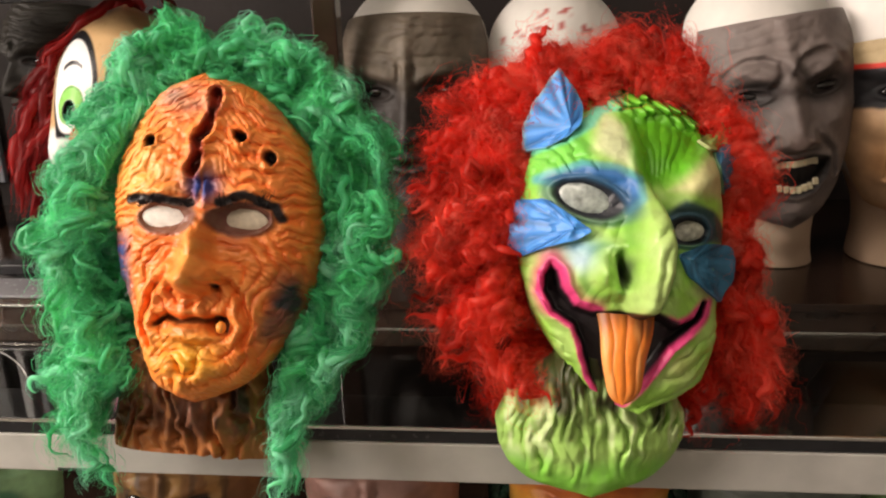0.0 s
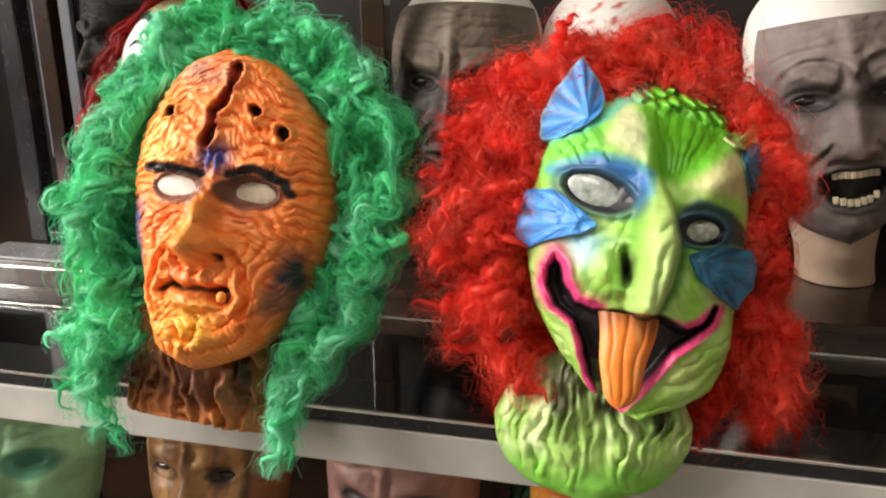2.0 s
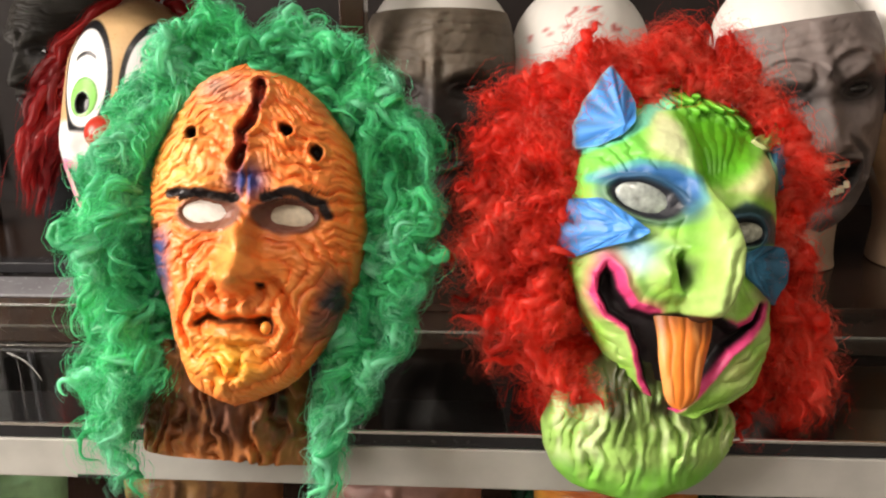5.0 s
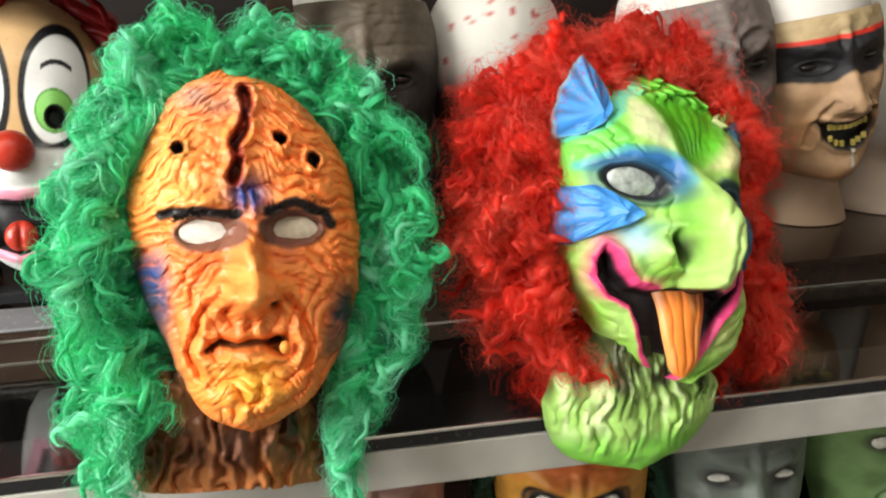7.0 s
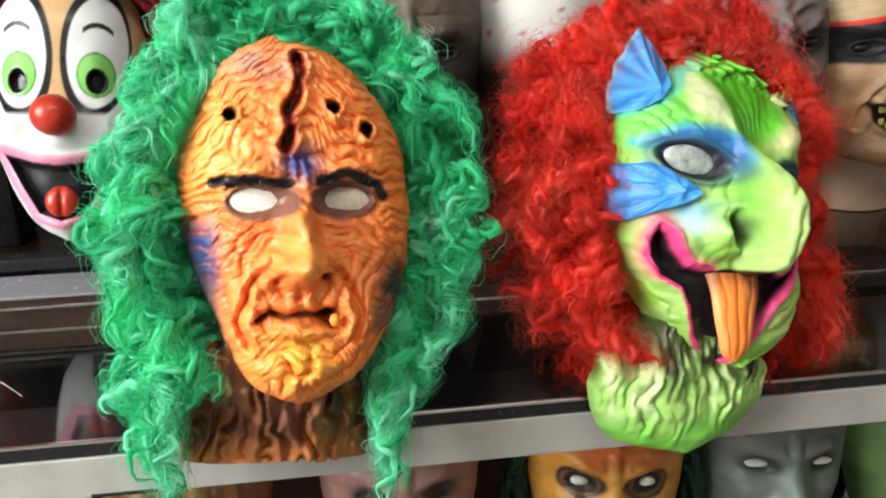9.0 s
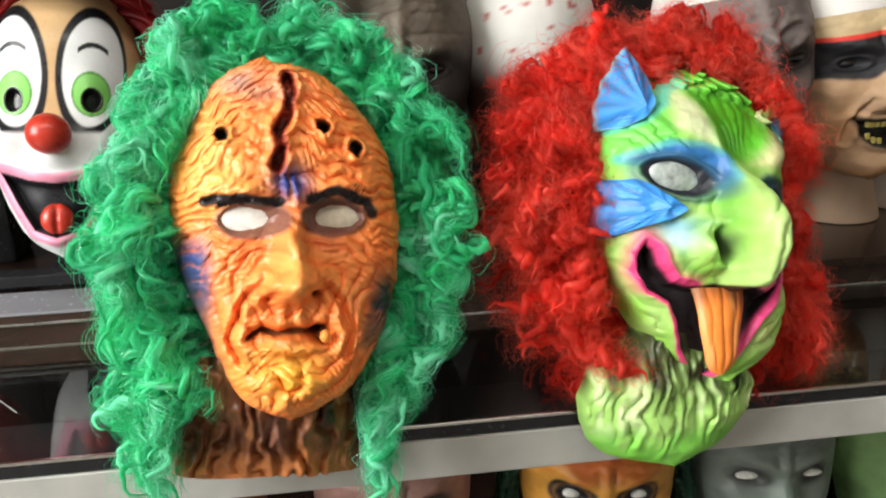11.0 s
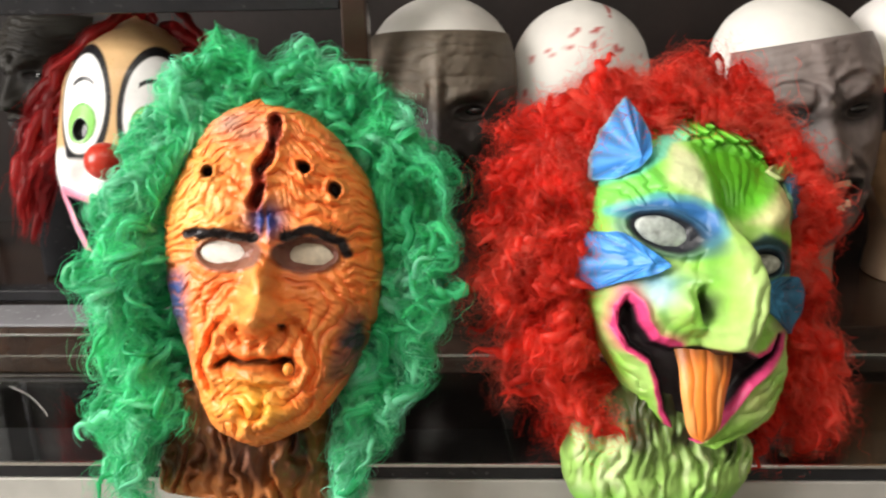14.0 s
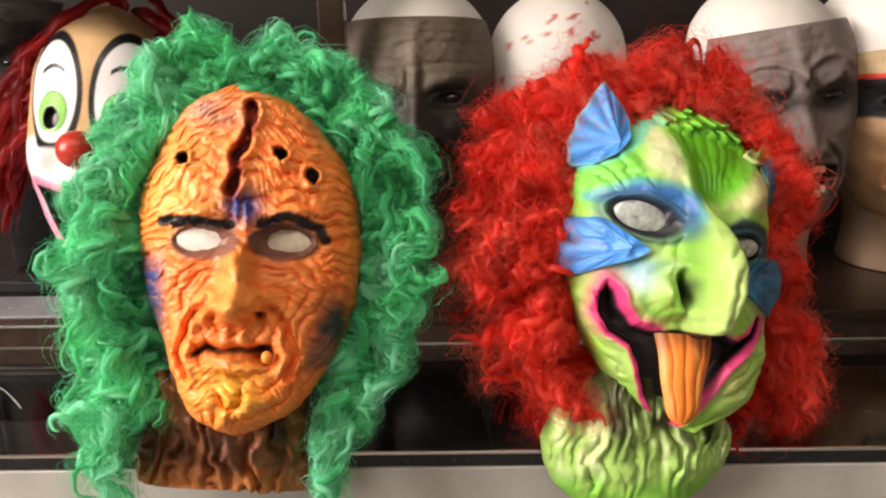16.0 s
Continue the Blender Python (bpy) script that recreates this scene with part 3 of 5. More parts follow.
        idx = np.arange(ring.shape[0] * 15).reshape(-1, 5, 3)
        nx = np.roll(idx, -1, 2)
        link(name, mesh_from(name, ring.reshape(-1, 3) * U, np.stack([idx[:, :-1], nx[:, :-1], nx[:, 1:], idx[:, 1:]], -1).reshape(-1, 4), BLACK), m, "black bristly " + name)
    # teeth stub in the mouth corner
    bm = bmesh.new()
    bmesh.ops.create_icosphere(bm, subdivisions=3, radius=0.0042, matrix=Matrix.Translation((1.35 * U, -6.35 * U, (surface_at(P, 1.4, -5.0) + 0.05) * U)) @ Matrix.Diagonal((0.9, 1.1, 0.9, 1)))
    for f in bm.faces:
        f.smooth = True
    me = part("tooth", bm, material("orange_tooth", (0.85, 0.30, 0.05), 0.35, vary=0.15), m, "single stubby orange tooth")

    # neck
    nhw = table((-20, 8.4), (-16, 8.0), (-12, 7.2), (-8, 6.2))
    def nsculpt(X, V):
        ph = (X + 1.3 * fbm(X * 0.35, V * 0.28, 91)) * 6.283 / 1.7
        d = (ridges(ph + 2.4 * fbm(X * 0.45, V * 0.3, 93), 0.7) - 0.5) * 1.1 * (0.7 + 1.0 * fbm(X * 0.5, V * 0.4, 95)) + 0.35 * fbm(X * 0.7, V * 0.4, 98) + 0.15 * fbm(X * 1.3, V * 0.8, 96)
        d += bump(X, V, -2.3, -14, 1.2, 2.5, 0.5)
        return d, (0 * X, -0.11 * (X + 2.3) * sstep(-12, -18, V))
    def npaint(X, V):
        n = fbm(X * 0.5, V * 0.25, 97)
        c = np.broadcast_to(np.array((0.15, 0.050, 0.018)), X.shape + (3,)).copy()
        c = tint(c, (0.030, 0.014, 0.010), 0.8 * sstep(-0.2, 0.5, n))
        c = tint(c, (0.34, 0.13, 0.05), 0.8 * sstep(0.1, 0.6, fbm(X * 0.9, V * 0.35, 111)))
        c = tint(c, (0.58, 0.20, 0.055), sstep(-15.8, -18.8, V - 1.4 * n) * 0.85)
        c = tint(c, (0.38, 0.15, 0.05), np.exp(-((X - 3.2) / 1.6) ** 2) * sstep(0.6, -0.3, n) * 0.8)
        c = tint(c, (0.38, 0.18, 0.13), np.exp(-((X + 2.2) / 0.9) ** 2 - ((V + 14.5) / 1.6) ** 2) * 0.5)
        return c
    P2, c2 = face_sheet(nhw, lambda v: -2.4 + 0 * v, table((-20, -4.6), (-15, -3.2), (-12.9, -2.2), (-8, -1.0)), lambda v: 4.5 + 0 * v, -18.8, -8.0, 150, 120, nsculpt, npaint, lip=0.8)
    grid_part("neck", P2, LATEX, m, "dark brown grooved neck with orange hem", c2)

    # wig
    left = table((-22, 9.5), (-16, 12.0), (-10, 14.0), (-4, 15.3), (3, 14.8), (10, 12.3), (16, 9.5), (23, 4.0))
    right = table((-22, 9.0), (-17, 8.6), (-8, 11.6), (3, 15.2), (12, 15.6), (16, 11.5), (23, 5.0))

    def push(p):
        q = float(np.clip(p[1], -13, 16.8))
        h, c = float(hw(q)), float(cx(q))
        d = p[0] - c
        lim = h + 0.55
        if -14 < p[1] < 15.8 and abs(d) < lim and p[2] > -4.5:
            p[0] = c + math.copysign(abs(d) + min(0.35, lim - abs(d)), d)
        d = p[0] - c
        out = float((left if d < 0 else right)(p[1])) * (1.0 + 0.08 * math.sin(1.05 * p[1] + (0.5 if d < 0 else 2.4)) + 0.05 * math.sin(2.3 * p[1] + d * 0.1))
        if abs(d) > out:
            p[0] -= math.copysign(min(0.5, 0.5 * (abs(d) - out)), d)
        top = 20.4 + 1.3 * math.sin(0.85 * p[0] - 0.4) + 0.6 * math.sin(2.1 * p[0])
        if p[1] > top:
            p[1] -= 0.5 * (p[1] - top)
        p[2] = min(max(p[2], -9.5), -1.0 if p[1] < 13 else -3.0)
        if p[1] < -12 and -11.2 < p[0] < 5.6 and p[2] > -9:
            p[0] += -0.45 if p[0] < -2.8 else 0.45
        return p

    def root(rng):
        a = rng.uniform(-132, 128)
        r = radians(a)
        v = 3 + 13.2 * math.cos(r) if abs(a) < 90 else 3 - 12 * (abs(a) - 90) / 40
        h = float(hw(np.clip(v, -13, 16.6)))
        x = float(cx(v)) + math.copysign(max(h, 0.2), a) * (abs(math.sin(r)) ** 0.3 if abs(a) < 40 else 1)
        w = -5.2 + rng.uniform(-2.6, 2.0)
        k = rng.uniform(0.5, 1.4)
        d = np.array((math.sin(r) * k, max(math.cos(r), -0.5) * (1.1 if abs(a) < 50 else 0.4), rng.uniform(-0.1, 0.45)))
        return (x, v, w), d + rng.normal(0, 0.3, 3)
    cols = [(0.085, 0.68, 0.31), (0.12, 0.77, 0.40), (0.055, 0.58, 0.25), (0.26, 0.86, 0.56)]
    G = guides(400, 42, clumped(root, 44, 0.75, 0.66, 71), (6, 17), 0.17, push, 11, 0.14)

    def low_root(rng):
        sg = rng.choice((-1, 1))
        x = -9.5 - rng.uniform(0, 3.0) if sg < 0 else rng.uniform(5.0, 8.6)
        return (x, rng.uniform(-9, -5), -3.0 + rng.uniform(-1.5, 1.5)), np.array((-0.15, -1.0, 0.1)) + rng.normal(0, 0.15, 3)
    G += guides(46, 42, low_root, (5, 12.5), 0.3, push, 13, 0.10)
    def long_root(rng):
        return (rng.uniform(5.0, 7.4), rng.uniform(-12, -9), -3.0 + rng.uniform(-1.0, 1.0)), np.array((0.05, -1.0, 0.15)) + rng.normal(0, 0.08, 3)
    G += guides(9, 42, long_root, (8, 12.5), 0.3, push, 15, 0.07)
    v, f, c = wig(G, (0.20, 0.42), (0.50, 1.15), (2.8, 5.6), 30, 0.40, 0.023, 0.03, cols, 12, sides=7, ragged=0.22, phase=0.22, fan=0.35, loose_share=0.2)
    link("wig", mesh_from("wig", v, f, GREEN_HAIR, True, c), m, "shiny bright green curly synthetic wig")
    return m


witch()

# ---- green troll mask ----
def troll():
    m = thing("troll_mask", facing((0.064, 0.597, 1.154), 4, 20), "lime green latex troll mask with tongue out and red frizzy wig", "mask")
    hw = table((-14.2, 0.6), (-13.4, 3.2), (-12, 5.2), (-10, 6.6), (-8, 7.6), (-5, 8.6), (-2, 9.2), (1, 9.6), (5, 9.6), (8, 9.0), (10, 8.5), (12, 7.2), (14, 5.4), (15.6, 3.4), (16.8, 1.3), (17.2, 0.3))
    cx = table((-14, 1.2), (-12, 1.9), (-8, 1.3), (-5, 0.6), (0, 0.5), (5, 0.8), (8, 1.1), (10, 1.1), (12, 1.6), (14, 1.7), (16, 0.7), (17.2, 0.3))
    wf = table((-14.2, -2.2), (-12, -1.2), (-8, 0.0), (-5, 0.5), (0, 0.6), (4, 0.7), (8, -0.4), (10, -1.7), (13, -4.6), (15, -7.0), (17.2, -9.6))
    drop = table((-14, 3.0), (-10, 5.2), (-3, 7.2), (5, 8.0), (11, 6.6), (17, 1.5))
    mouth = [(-6.2, -1.0), (-5.6, -1.6), (-5.3, -3.0), (-4.3, -4.6), (-2.6, -5.2), (-0.8, -5.1), (0.6, -5.2), (2.4, -5.4), (4.2, -6.5), (5.8, -5.8), (6.8, -4.3), (7.4, -4.5), (6.9, -6.0), (5.2, -7.4), (3.6, -8.4), (2.0, -10.6), (0.9, -12.2), (-0.6, -13.6), (-1.9, -13.2), (-3.2, -10.8), (-3.9, -8.2), (-4.6, -6.4), (-6.2, -5.2), (-7.1, -3.4), (-6.9, -1.8)]
    nose_x = table((-6.5, 1.1), (-5.2, 1.25), (-3, 1.7), (0, 2.1), (3, 2.0), (5.5, 1.5), (9, 1.3))
    nose_h = table((-6.2, 0.0), (-5.8, 2.6), (-5.3, 5.0), (-4, 6.2), (-2, 7.0), (0, 6.9), (1.5, 5.9), (3, 4.0), (4.6, 1.6), (6.4, 0.4), (9, 0.0))
    nose_w = table((-6.3, 0.8), (-5.2, 1.1), (-3.0, 1.75), (0, 2.0), (2, 1.7), (4, 1.2), (6, 0.9), (9, 0.9))
    valley = [(0.9, 12.6), (1.2, 9.0), (1.1, 6.2), (2.3, 4.9), (3.6, 5.0), (6.0, 7.2), (8.7, 9.4), (7.4, 11.8), (4.0, 13.0)]
    pale_brow = [(-0.9, 13.2), (0.8, 11.2), (1.1, 6.3), (-0.6, 7.4), (-2.6, 8.8), (-1.7, 11.5)]
    tan_brow = [(8.9, 9.3), (6.2, 7.0), (3.8, 4.9), (5.6, 4.3), (9.8, 4.4), (10.2, 7.4)]
    blue_lid = [(-7.2, 6.6), (-5.2, 7.0), (-3.4, 7.5), (-0.6, 7.0), (1.2, 5.9), (1.1, 4.2), (0.2, 3.3), (-1.2, 4.4), (-4.6, 5.6)]
    teal_lid = [(3.5, 3.2), (5.0, 4.1), (8.0, 3.4), (10.0, 1.8), (9.6, 0.4), (7.6, 0.4), (5.4, 0.3), (3.7, 0.9)]
    eyes = ((-3.0, 4.4, 2.75, 1.4, -20), (5.4, 1.5, 1.75, 1.05, 0))

    def eye_ring(X, V, e):
        x, v, a, b, turn = e
        c, s = math.cos(radians(turn)), math.sin(radians(turn))
        return np.hypot(((X - x) * c + (V - v) * s) / a, ((V - v) * c - (X - x) * s) / b)

    def knobs(X, V):
        """Leaf tips that overlap along the crest: height and a mask of the crest."""
        u = X * 0.86 + 0.5 * V
        r = 0.55 * (V - 0.25 * X) + 0.35 * vnoise(X * 0.5, V * 0.5, 44)
        u = u + 0.5 * np.floor(r) + 0.25 * vnoise(np.floor(r) * 3.1, np.floor(u) * 1.7, 46)
        fu, fr = u - np.floor(u) - 0.5, r - np.floor(r)
        tip = np.clip(1 - (np.abs(fu) / 0.46) ** 2.6 - np.clip(0.35 - fr, 0, 1) * 2.4 * (np.abs(fu) / 0.3) ** 1.2, 0, 1) * (1.05 - 0.75 * fr) * sstep(0.0, 0.12, fr)
        crest = sstep(12.3, 13.3, V + 0.34 * (X - 2) + 0.5 * vnoise(X * 0.7, V * 0.7, 48)) * sstep(-1.6, -0.4, X + 0.35 * (V - 13))
        return tip, crest

    def sculpt(X, V):
        d = 0.06 * fbm(X * 1.2, V * 1.2, 2)
        # brows stand out over a grooved valley that opens upwards
        vd = polygon_distance(X, V, valley)
        d -= 1.15 * sstep(0.35, -1.5, vd)
        ang, r = np.arctan2(V - 3.6, X - 2.7), np.hypot(X - 2.7, V - 3.6)
        d += sstep(0.0, -0.8, vd) * 0.13 * ridges(ang * 46 + 1.6 * fbm(X * 0.4, V * 0.4, 5), 0.9) * sstep(1.0, 4.0, r)
        d += bump(X, V, -1.0, 9.0, 2.2, 2.8, 0.7, -30) + bump(X, V, 7.2, 5.8, 2.4, 1.3, 1.6, 40) + bump(X, V, 0.4, 5.6, 0.9, 1.2, 0.5)
        # nose: hooked ridge, steep on one flank, wing and slit nostril on the other
        dx = X - nose_x(V)
        w = nose_w(V) * np.where(dx > 0, 0.74, 1.02)
        body = np.exp(-np.abs(dx / w) ** np.where(dx > 0, 4.0, 3.6)) * nose_h(V)
        wing = bump(X, V, -2.1, -1.9, 1.15, 1.7, 3.0, 12) + bump(X, V, -0.9, 0.3, 1.0, 0.8, 1.7, -25) + bump(X, V, -0.7, -3.6, 1.0, 0.7, 1.3)
        d += np.maximum(body, 0) + wing * sstep(-5.0, -4.1, V) + bump(X, V, 4.3, -3.6, 1.0, 1.4, 0.7)
        d -= bump(X, V, -0.42, -2.0, 0.34, 1.35, 2.4, 9)
        flow = np.hypot((X - 3.6) * 1.0, (V + 3.4) * 0.62)
        d += 0.30 * ridges(flow * 6.0 + 1.2 * fbm(X * 0.35, V * 0.35, 8), 0.9) * np.exp(-((X - 0.6) / 2.6) ** 4 - ((V + 0.6) / 4.0) ** 4)
        d += 0.28 * ridges((X * 0.9 + V * 0.45 + 0.4 * fbm(X * 0.5, V * 0.5, 18)) * 5.6, 0.8) * np.exp(-((X - 4.6) / 1.4) ** 2 - ((V + 3.6) / 1.9) ** 2)
        d += 0.16 * ridges((X * 0.8 - V * 0.5 + 0.4 * fbm(X * 0.5, V * 0.5, 28)) * 5.6, 0.8) * np.exp(-((X + 2.2) / 1.6) ** 2 - ((V + 3.0) / 1.6) ** 2)
        # leaf tips along the crest, ruffles beside the brow
        tip, crest = knobs(X, V)
        d += crest * (1.25 * tip - 0.2)
        side = sstep(-1.6, -3.0, X + 0.5 * (V - 8)) * sstep(6.4, 7.6, V) * sstep(10.6, 9.4, V + 0.2 * X)
        d += side * 0.42 * ridges((V * 0.8 + 0.75 * X + 0.8 * fbm(X * 0.5, V * 0.5, 31)) * 4.4, 0.75)
        # eyes
        for e in eyes:
            q = eye_ring(X, V, e)
            d -= 0.9 * np.exp(-(q / 1.05) ** 3) - 0.4 * np.exp(-((q - 1.25) / 0.16) ** 2)
        d += bump(X, V, -1.6, 6.5, 2.6, 0.6, 0.55, -8) + bump(X, V, 6.0, 3.4, 2.2, 0.6, 0.5, -5)
        # cheek pads, jaw folds
        d += bump(X, V, -4.3, -2.2, 1.2, 1.5, 0.6) + bump(X, V, 6.8, -2.6, 1.4, 1.2, 0.5)
        md = polygon_distance(X, V, mouth)
        jaw = sstep(-5.5, -7.5, V)
        d += jaw * 0.42 * ridges((V - 0.45 * np.abs(X - 1.0) + 0.7 * fbm(X * 0.4, V * 0.4, 17)) * 4.6, 0.7) * sstep(0.5, 1.6, md)
        left = sstep(-5.8, -7.2, X) * sstep(-1.0, -2.6, V)
        d += left * 0.4 * ridges((V + 0.9 * X + 0.5 * fbm(X * 0.5, V * 0.5, 19)) * 4.2, 0.8)
        d += 0.6 * np.exp(-((md - 0.4) / 0.4) ** 2) * sstep(4.0, 2.0, np.abs(X - 1.0) * sstep(-6.0, -5.0, V) + 5 * sstep(-5.2, -6.5, V)) * 0.4
        d += 0.55 * np.exp(-((md - 0.45) / 0.4) ** 2) * np.maximum(sstep(-2.0, -3.5, X), sstep(-6.5, -7.5, V)) - 1.7 * sstep(0.1, -0.6, md)
        return d, (0.05 * fbm(X, V, 12), 0.05 * fbm(X, V, 15))

    def paint(X, V):
        n = fbm(X * 0.4, V * 0.4, 81)
        c = np.broadcast_to(np.array((0.33, 0.68, 0.10)), X.shape + (3,)).copy()
        c = tint(c, (0.55, 0.78, 0.28), 0.5 * sstep(-0.3, 0.5, n))
        up = sstep(4.5, 7.0, V)
        c = tint(c, (0.15, 0.60, 0.04), up * (0.85 + 0.2 * n) * sstep(-0.4, 1.0, X))
        c = tint(c, (0.16, 0.66, 0.09), up * sstep(-1.8, -3.2, X) * 0.9)
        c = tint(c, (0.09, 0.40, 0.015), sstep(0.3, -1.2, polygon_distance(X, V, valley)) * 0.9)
        c = tint(c, (0.74, 0.80, 0.46), sstep(0.5, -0.9, polygon_distance(X, V, pale_brow)) * 0.95)
        c = tint(c, (0.72, 0.66, 0.34), sstep(0.5, -0.9, polygon_distance(X, V, tan_brow)) * 0.9)
        c = tint(c, (0.09, 0.56, 0.48), sstep(0.9, 0.3, line_distance(X, V, [(-7.4, 9.6), (-4.6, 10.2), (-2.4, 11.6), (-1.2, 13.2), (0.6, 13.4)])) * 0.75)
        tip, crest = knobs(X, V)
        # leaf relief shaded in the colour: gaps darker, tips lighter
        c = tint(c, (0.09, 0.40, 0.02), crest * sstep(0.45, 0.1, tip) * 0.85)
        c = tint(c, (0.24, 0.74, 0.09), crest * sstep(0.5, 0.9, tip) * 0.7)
        c = tint(c, (0.15, 0.62, 0.45), sstep(1.2, 0.5, np.hypot(X - 0.3, V - 14.6)) * 0.75)
        c = tint(c, (0.60, 0.80, 0.30), np.exp(-((X - nose_x(V)) / 1.2) ** 2) * sstep(4.5, 2.5, V) * sstep(-6.2, -5.2, V) * 0.65)
        # shade put into the colour along the nose flanks and wing
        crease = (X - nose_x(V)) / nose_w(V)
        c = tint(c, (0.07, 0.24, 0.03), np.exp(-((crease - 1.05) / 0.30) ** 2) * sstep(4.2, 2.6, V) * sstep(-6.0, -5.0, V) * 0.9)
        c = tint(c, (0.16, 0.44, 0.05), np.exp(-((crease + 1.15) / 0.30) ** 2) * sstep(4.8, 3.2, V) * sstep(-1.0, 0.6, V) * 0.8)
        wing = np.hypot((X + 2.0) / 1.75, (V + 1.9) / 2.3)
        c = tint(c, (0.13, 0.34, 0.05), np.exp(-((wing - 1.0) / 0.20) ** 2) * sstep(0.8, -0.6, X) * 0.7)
        # blue and black round the eyes
        bd = polygon_distance(X, V, blue_lid)
        c = tint(c, (0.05, 0.36, 0.56), sstep(0.7, 0.1, bd) * 0.7)
        c = tint(c, (0.025, 0.15, 0.45), sstep(0.15, -0.5, bd) * 0.95)
        c = tint(c, (0.012, 0.055, 0.075), sstep(0.3, -0.4, polygon_distance(X, V, teal_lid)) * 0.95)
        for e in eyes:
            q = eye_ring(X, V, e)
            c = tint(c, (0.03, 0.10, 0.16), sstep(1.75, 1.35, q) * 0.7)
            c = tint(c, (0.018, 0.02, 0.028), sstep(1.3, 0.98, q))
        c = tint(c, (0.06, 0.30, 0.66), np.exp(-((X + 4.2) / 1.7) ** 2 - ((V - 0.4) / 0.9) ** 2) * 0.7)
        c = tint(c, (0.42, 0.58, 0.80), np.exp(-((X + 4.0) / 1.2) ** 2 - ((V + 0.8) / 1.0) ** 2) * 0.75)
        c = tint(c, (0.09, 0.12, 0.06), np.exp(-np.abs((X + 0.38 - 0.12 * (V + 2)) / 0.45) ** 3 - np.abs((V + 2.0) / 1.25) ** 3))
        md = polygon_distance(X, V, mouth)
        inner = sstep(1.5, 0.1, md) * sstep(-1.2, -3.0, X) * sstep(-6.0, -5.0, V)
        pink = inner + sstep(0.6, 0.2, md) * sstep(-1.6, -3.0, X) + sstep(0.75, 0.2, md) * sstep(0.5, 3.0, X) * sstep(-5.0, -6.0, V - 0.35 * (X - 4)) + sstep(0.6, 0.2, md) * sstep(-7.5, -8.5, V)
        c = tint(c, (0.84, 0.035, 0.24), np.clip(pink, 0, 1) * 0.95)
        c = tint(c, (0.62, 0.10, 0.22), np.exp(-((X + 6.4) / 1.3) ** 2 - ((V + 0.2) / 0.9) ** 2) * 0.75)
        c = tint(c, (0.55, 0.09, 0.20), np.exp(-((X - 7.2) / 1.2) ** 2 - ((V + 3.4) / 0.9) ** 2) * 0.5)
        c = tint(c, (0.014, 0.010, 0.012), sstep(0.0, -0.25, md))
        c = tint(c, (0.014, 0.010, 0.012), sstep(0.55, 0.25, line_distance(X, V, [(-2.6, -5.5), (0.8, -5.75), (2.6, -5.8), (4.2, -6.6)])))
        c = tint(c, (0.70, 0.62, 0.28), np.exp(-((X - 4.2) / 2.0) ** 2 - ((V + 9.6) / 1.8) ** 2) * 0.55 * sstep(0.6, 1.2, md))
        c = tint(c, (0.05, 0.08, 0.02), sstep(0.45, 0.75, fbm(X * 1.0, V * 0.55, 99)) * sstep(-8.0, -9.5, V) * sstep(4.6, 6.0, X))
        return c * 0.9
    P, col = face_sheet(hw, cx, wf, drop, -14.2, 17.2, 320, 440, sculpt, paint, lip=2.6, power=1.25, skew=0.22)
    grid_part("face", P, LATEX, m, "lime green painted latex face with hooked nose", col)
    almond("eye", -5.4, 5.35, -0.9, 3.65, 1.2, surface_at(P, -3.1, 4.5) + 0.5, LENS, m, "clear plastic eye lens catching light", 0.35)
    almond("eye", 3.95, 1.45, 6.85, 1.55, 0.9, surface_at(P, 5.4, 1.5) + 0.45, DARK_LENS, m, "dim clear plastic eye lens", 0.3)

    # fins: plates with ribs that run out from a pivot to a scalloped edge
    def fin(name, poly, pivot, colour, edge, label, ribs=9, lift=0.35, low=-2.6, dish=0.3, tilt=0.0, deep=0.7):
        pts = np.array(poly + poly[:1], float)
        seg = np.concatenate([[0], np.cumsum(np.hypot(*np.diff(pts, axis=0).T))])
        q = np.linspace(0, seg[-1], 140, endpoint=False)
        B = np.stack([np.interp(q, seg, pts[:, i]) for i in range(2)], 1)
        B = sum(np.roll(B, k, 0) for k in range(-3, 4)) / 7
        k = 0.5 - 0.5 * np.cos(np.arange(140) / 140 * 2 * PI * ribs)
        B = np.array(pivot) + (B - np.array(pivot)) * (1 + 0.03 * (1 - k))[:, None]
        wb = np.array([max(surface_at(P, x, v) + lift * 0.7, low) for x, v in B])
        wb = sum(np.roll(wb, j, 0) for j in range(-6, 7)) / 13
        wp = surface_at(P, *pivot) + lift
        r = np.linspace(0, 1, 26)[:, None]
        X, V = pivot[0] + (B[:, 0] - pivot[0]) * r, pivot[1] + (B[:, 1] - pivot[1]) * r
        W = wp + (wb - wp) * r + 0.20 * k * sstep(0.12, 0.6, r) - dish * np.sin(r * PI) + tilt * (X - pivot[0]) * r
        Q = P[::4, ::4].reshape(-1, 3) / U
        near = np.array([np.argmin((Q[:, 0] - x) ** 2 + (Q[:, 1] - v) ** 2) for x, v in zip(X.ravel(), V.ravel())])
        far = np.hypot(Q[near, 0] - X.ravel(), Q[near, 1] - V.ravel()) > 0.5
        under = np.where(far, -99, Q[near, 2]).reshape(X.shape)
        W = np.maximum(W, under + 0.16 + 0.16 * k * sstep(0.12, 0.6, r))
        last = np.stack([X[-1:], V[-1:], W[-1:] - deep], -1)
        c = np.broadcast_to(np.array(colour), X.shape + (3,)).copy()
